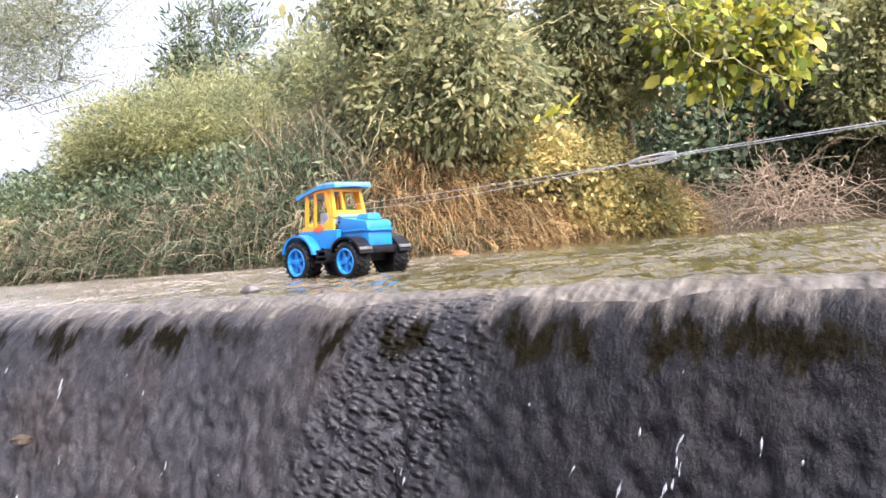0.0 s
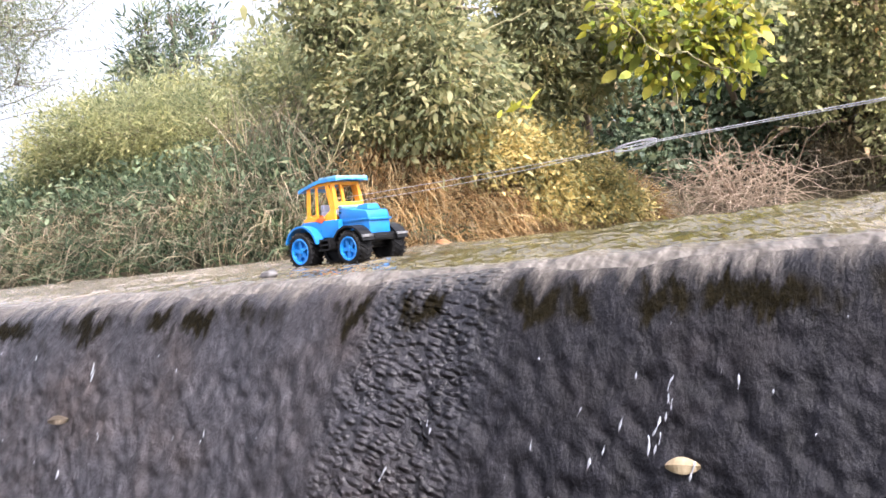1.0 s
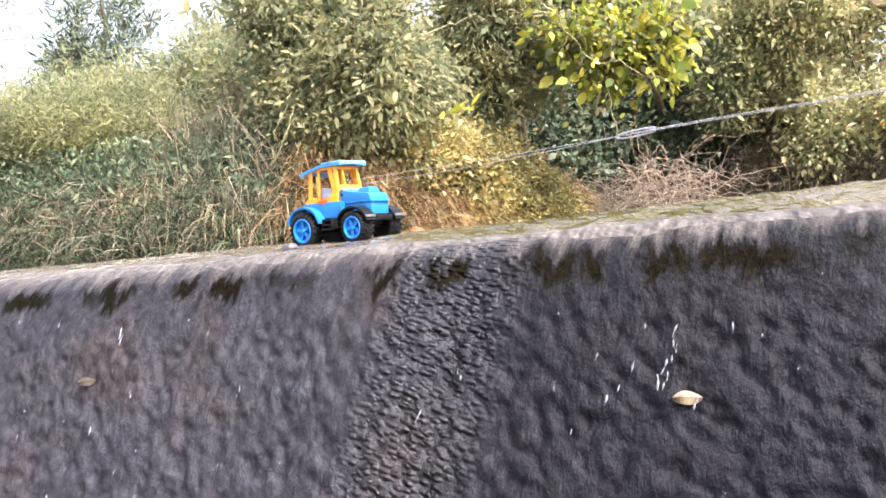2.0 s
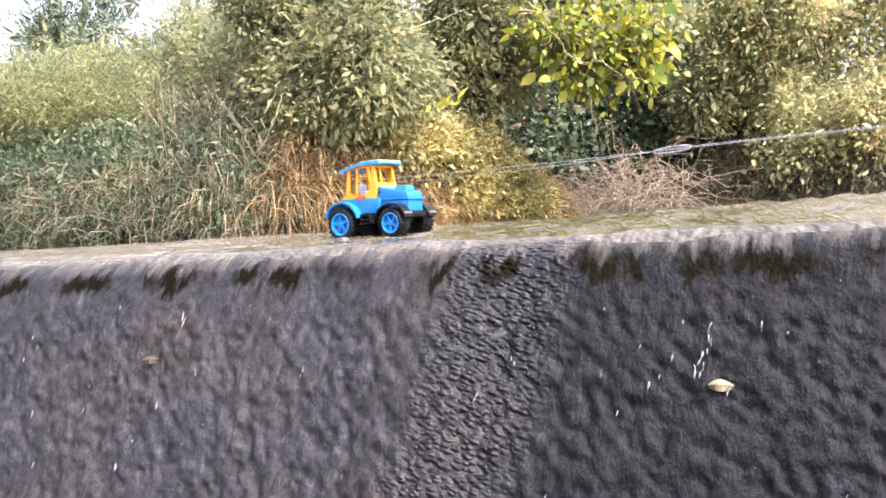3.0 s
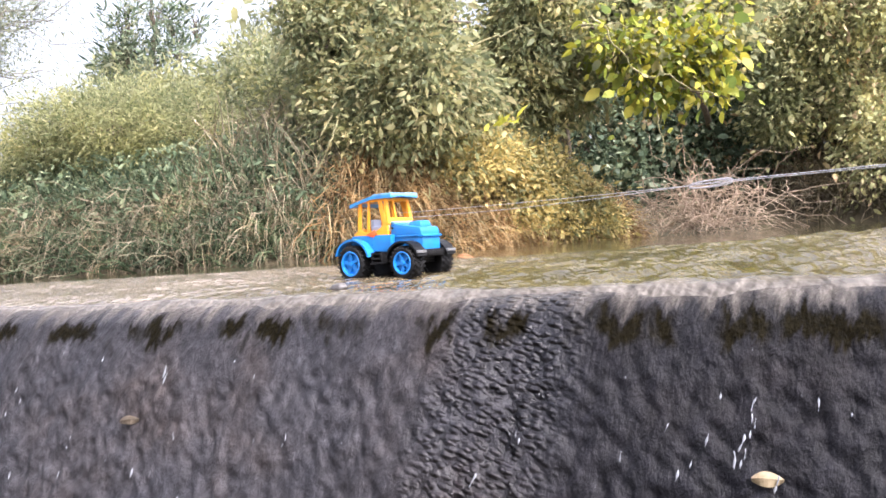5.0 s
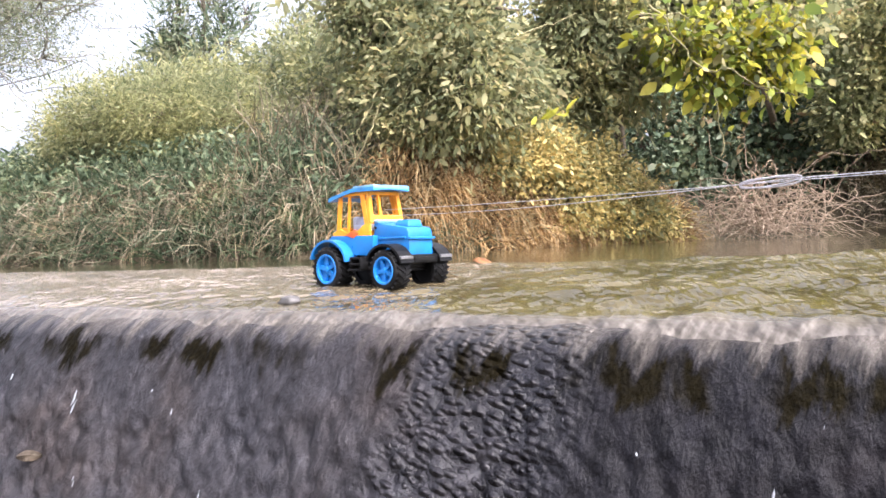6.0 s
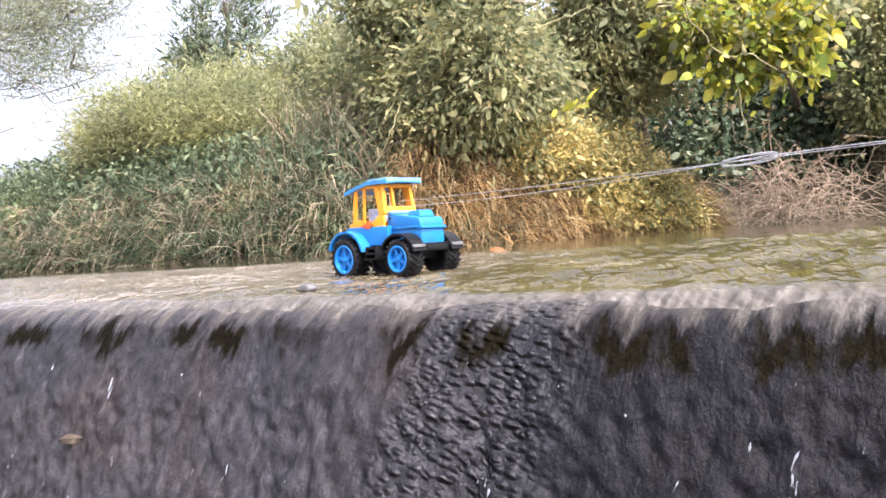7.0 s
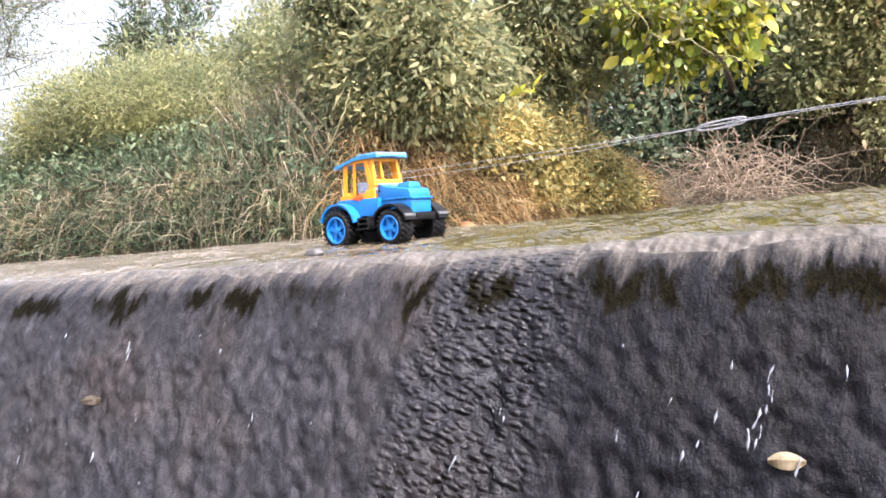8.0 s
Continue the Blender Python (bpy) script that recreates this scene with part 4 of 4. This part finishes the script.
# pale dead branches at the waterline
runs = []
for i in range(260):
    a = np.array([-1.6 + rng.normal() * 0.26, 8.55 + rng.normal() * 0.12, 0.05 + abs(rng.normal()) * 0.2])
    a[2] += 0.35 * rng.random() ** 2
    b = a + np.array([rng.normal() * 0.42, -0.15 + rng.normal() * 0.2, rng.normal() * 0.26 - 0.05])
    b[2] = max(b[2], 0.03)
    w = wander(a, b, 9, 0.22)
    w[:, 2] += 0.12 * rng.random() * np.sin(np.linspace(0, math.pi, 9))
    runs.append((w, rng.uniform(0.003, 0.0065), 0.002))
for i in range(14):
    a = np.array([-1.75 + rng.normal() * 0.2, 8.6, 0.1])
    runs.append((wander(a, a + np.array([rng.normal() * 0.4 - 0.2, -0.1, 0.75 + rng.normal() * 0.2]), 9, 0.3), 0.011, 0.003))
snag = thing("dead_brushwood", "heap of pale dead branches at the waterline", "brushwood", (-1.7, 8.55, 0.0))
at = np.array([-1.7, 8.55, 0.0])
tagged(part_raw("brush", tubes("brush", [(q - at, r0, r1) for q, r0, r1 in runs[:244]], TWIG), snag), kind="stuff")
for q, r0, r1 in runs[244:]:
    part_raw("branch", tubes("branch", [(q - at, r0 * 1.3, r1)], TWIG), snag)

# trees behind the left bank
plant("feathery_bush", "yellow-green feathery bush behind the grassy bank", "bush", (-6.3, 4.6, 0.9),
      [(-6.1, 4.4, 1.38, 0.6, 0.45, 0.34), (-6.65, 4.3, 1.40, 0.5, 0.45, 0.30), (-5.6, 4.7, 1.30, 0.5, 0.45, 0.3), (-7.0, 4.3, 1.15, 0.45, 0.4, 0.25)], 46000, 0.045, LIME, [((-6.3, 4.6, 0.6), (-6.2, 4.5, 1.6), 0.04)], clump=0.11, aspect=0.2, droop=0.0)
plant("bush", "pale olive bush between the bank and the tall tree", "bush", (-5.8, 6.0, 0.9),
      [(-5.55, 5.8, 1.85, 0.5, 0.4, 0.45), (-6.5, 5.8, 1.8, 0.7, 0.5, 0.35), (-7.1, 5.5, 1.8, 0.5, 0.5, 0.32), (-5.0, 5.6, 1.45, 0.55, 0.45, 0.5), (-5.9, 5.6, 1.5, 0.6, 0.4, 0.4)], 26000, 0.062, LIME, [((-5.8, 6.0, 0.6), (-5.7, 6.0, 2.2), 0.05)], clump=0.12, aspect=0.3, second=(14000, 0.065, FEATHER), shell=0.2)
plant("far_tree", "grey-green tree standing behind the bank", "tree", (-8.2, 7.0, 1.0),
      scatter_blobs(11, (-8.8, 6.7, 2.3), (-7.5, 7.2, 3.4), 0.07, 0.24), 4200, 0.085, DARKLEAF, [((-8.2, 7.0, 0.6), (-8.2, 7.0, 3.4), 0.07)], clump=0.13, aspect=0.2, droop=-0.3, second=(3000, 0.08, FEATHER), shell=0.2)
plant("far_tree", "pale feathery young tree standing behind the bank", "tree", (-6.2, 6.8, 1.0),
      scatter_blobs(10, (-6.6, 6.6, 1.9), (-5.5, 7.0, 2.75), 0.10, 0.28), 6000, 0.07, FEATHER, [((-6.2, 6.8, 0.6), (-6.1, 6.8, 2.7), 0.04)], PALEBARK, clump=0.13, aspect=0.2, droop=-0.4, second=(3000, 0.065, LIME), shell=0.1)
limbs = [((-14.0, 5.6, 0.8), (-11.2, 4.9, 3.2), 0.10)]
for i in range(34):
    limbs.append(((-11.2, 4.9, 2.7 + 0.03 * i), (-7.9 + rng.normal() * 0.8, 4.5 + rng.normal() * 0.5, 1.5 + 0.06 * i + rng.normal() * 0.2), 0.010))
plant("thorn_tree", "thin thorn tree with sparse feathery leaves against the sky", "tree", (-14.0, 5.6, 0.8),
      [(-8.9, 4.8, 3.0, 1.3, 0.8, 0.45), (-8.0, 4.6, 3.0, 1.1, 0.8, 0.4), (-7.9, 4.5, 2.3, 0.7, 0.6, 0.22), (-7.7, 4.5, 1.45, 0.5, 0.4, 0.12), (-9.8, 4.8, 3.2, 1.3, 0.8, 0.5), (-9.4, 4.9, 2.5, 1.1, 0.6, 0.3)], 40000, 0.040, FEATHER, limbs, PALEBARK, clump=0.16, shell=0.1, aspect=0.18, droop=0.2)

# hanging creepers
runs = []
for a, b, sag in (((-3.2, 4.6, 2.3), (-3.1, 4.6, 1.25), 0.1), ((-2.85, 4.9, 2.0), (-3.15, 4.7, 1.1), 0.12), ((-1.65, 6.5, 1.3), (-1.62, 6.5, 0.75), 0.05), ((-2.75, 5.1, 1.5), (-2.98, 4.9, 1.05), 0.12), ((-3.05, 4.8, 1.9), (-3.3, 4.6, 1.3), -0.03), ((-2.9, 7.0, 1.3), (-2.75, 7.2, 0.6), 0.05), ((-3.55, 4.3, 1.15), (-3.75, 4.2, 0.7), 0.06)):
    w = wander(a, b, 12, 0.15)
    w[:, 0] += sag * np.sin(np.linspace(0, math.pi, 12))
    runs.append((w, 0.007, 0.004))
limb_runs = [(wander(a, b, 12, 0.22), r0, 0.004) for a, b, r0 in (((-3.35, 4.55, 1.05), (-2.75, 4.95, 1.62), 0.013), ((-2.75, 4.95, 1.62), (-2.35, 5.2, 1.80), 0.008),
             ((-3.0, 4.75, 1.35), (-2.5, 5.0, 1.42), 0.006), ((-2.05, 6.05, 2.0), (-1.75, 6.2, 1.52), 0.011), ((-1.75, 6.2, 1.52), (-1.1, 6.5, 1.22), 0.008), ((-3.6, 4.35, 1.25), (-3.72, 4.2, 0.75), 0.009), ((-2.2, 6.0, 1.9), (-1.6, 6.3, 1.85), 0.006))]
for q in limb_runs:
    tagged(new("bare_branch", tubes("bare_branch", [q], VINE)), "thin crooked brown branch among the leaves", "branch", "bare branches in the trees")
creeper = new("creepers", tubes("creepers", runs, VINE))
tagged(creeper, "thin bare creepers hanging from the trees", "creeper", kind="stuff")

hang = [np.array(q) for q in ((-4.68, 4.5, 2.24), (-4.60, 4.5, 2.13), (-4.80, 4.5, 2.30), (-4.5, 4.52, 2.32))]
spray = thing("hanging_spray", "leafy twig hanging from the tree against the sky", "twig", (-4.5, 4.5, 2.6))
part_raw("twig", tubes("twig", [(wander((0.5, 0.5, 0.5), q - np.array([-4.5, 4.5, 2.6]), 7, 0.2), 0.006, 0.002) for q in hang], BARK), spray)
for q in hang:
    part_raw("leaf", leaves("leaf", (q - np.array([-4.5, 4.5, 2.6]))[None], 0.15, OLIVE, 1.5, 0.45), spray)

tip = np.array([(-2.62 + 0.03 * k, 4.90 + 0.018 * k, 0.97 + 0.008 * k) for k in range(9)])
sprig = thing("leafy_sprig", "pale yellow-green leafy sprig sticking out of the tree", "twig", (-2.9, 5.0, 0.95))
at = np.array((-2.9, 5.0, 0.95))
part_raw("twig", tubes("twig", [(wander((0, 0, 0), tip[-1] - at, 8, 0.1), 0.007, 0.002)], VINE), sprig)
for q in tip:
    part_raw("leaf", leaves("leaf", (q - at + rng.normal(size=3) * 0.012)[None], 0.085, YELLOWLEAF, -0.2, 0.34, np.array([[0.9, 0.3, 0.35]])), sprig)

# woods closing the distance
far_blobs = []
for i in range(26):
    x = -7.5 + 0.85 * i
    far_blobs.append((x, 12.5 + 1.2 * math.sin(i * 1.7), 1.4 + 0.8 * math.sin(i * 2.3), 1.1, 0.8, 1.3))
    if x > -4.6:
        far_blobs.append((x, 13 + math.sin(i), 3.6 + 0.6 * math.sin(i * 1.1), 1.2, 0.8, 1.4))
woods = new("far_woods", leaves("far_woods", clumps(far_blobs, 42000, 0.4, 0.25), 0.17, OLIVE, 0.3, 0.5))
tagged(woods, "dense green woods behind the river bank", "woods", kind="stuff")
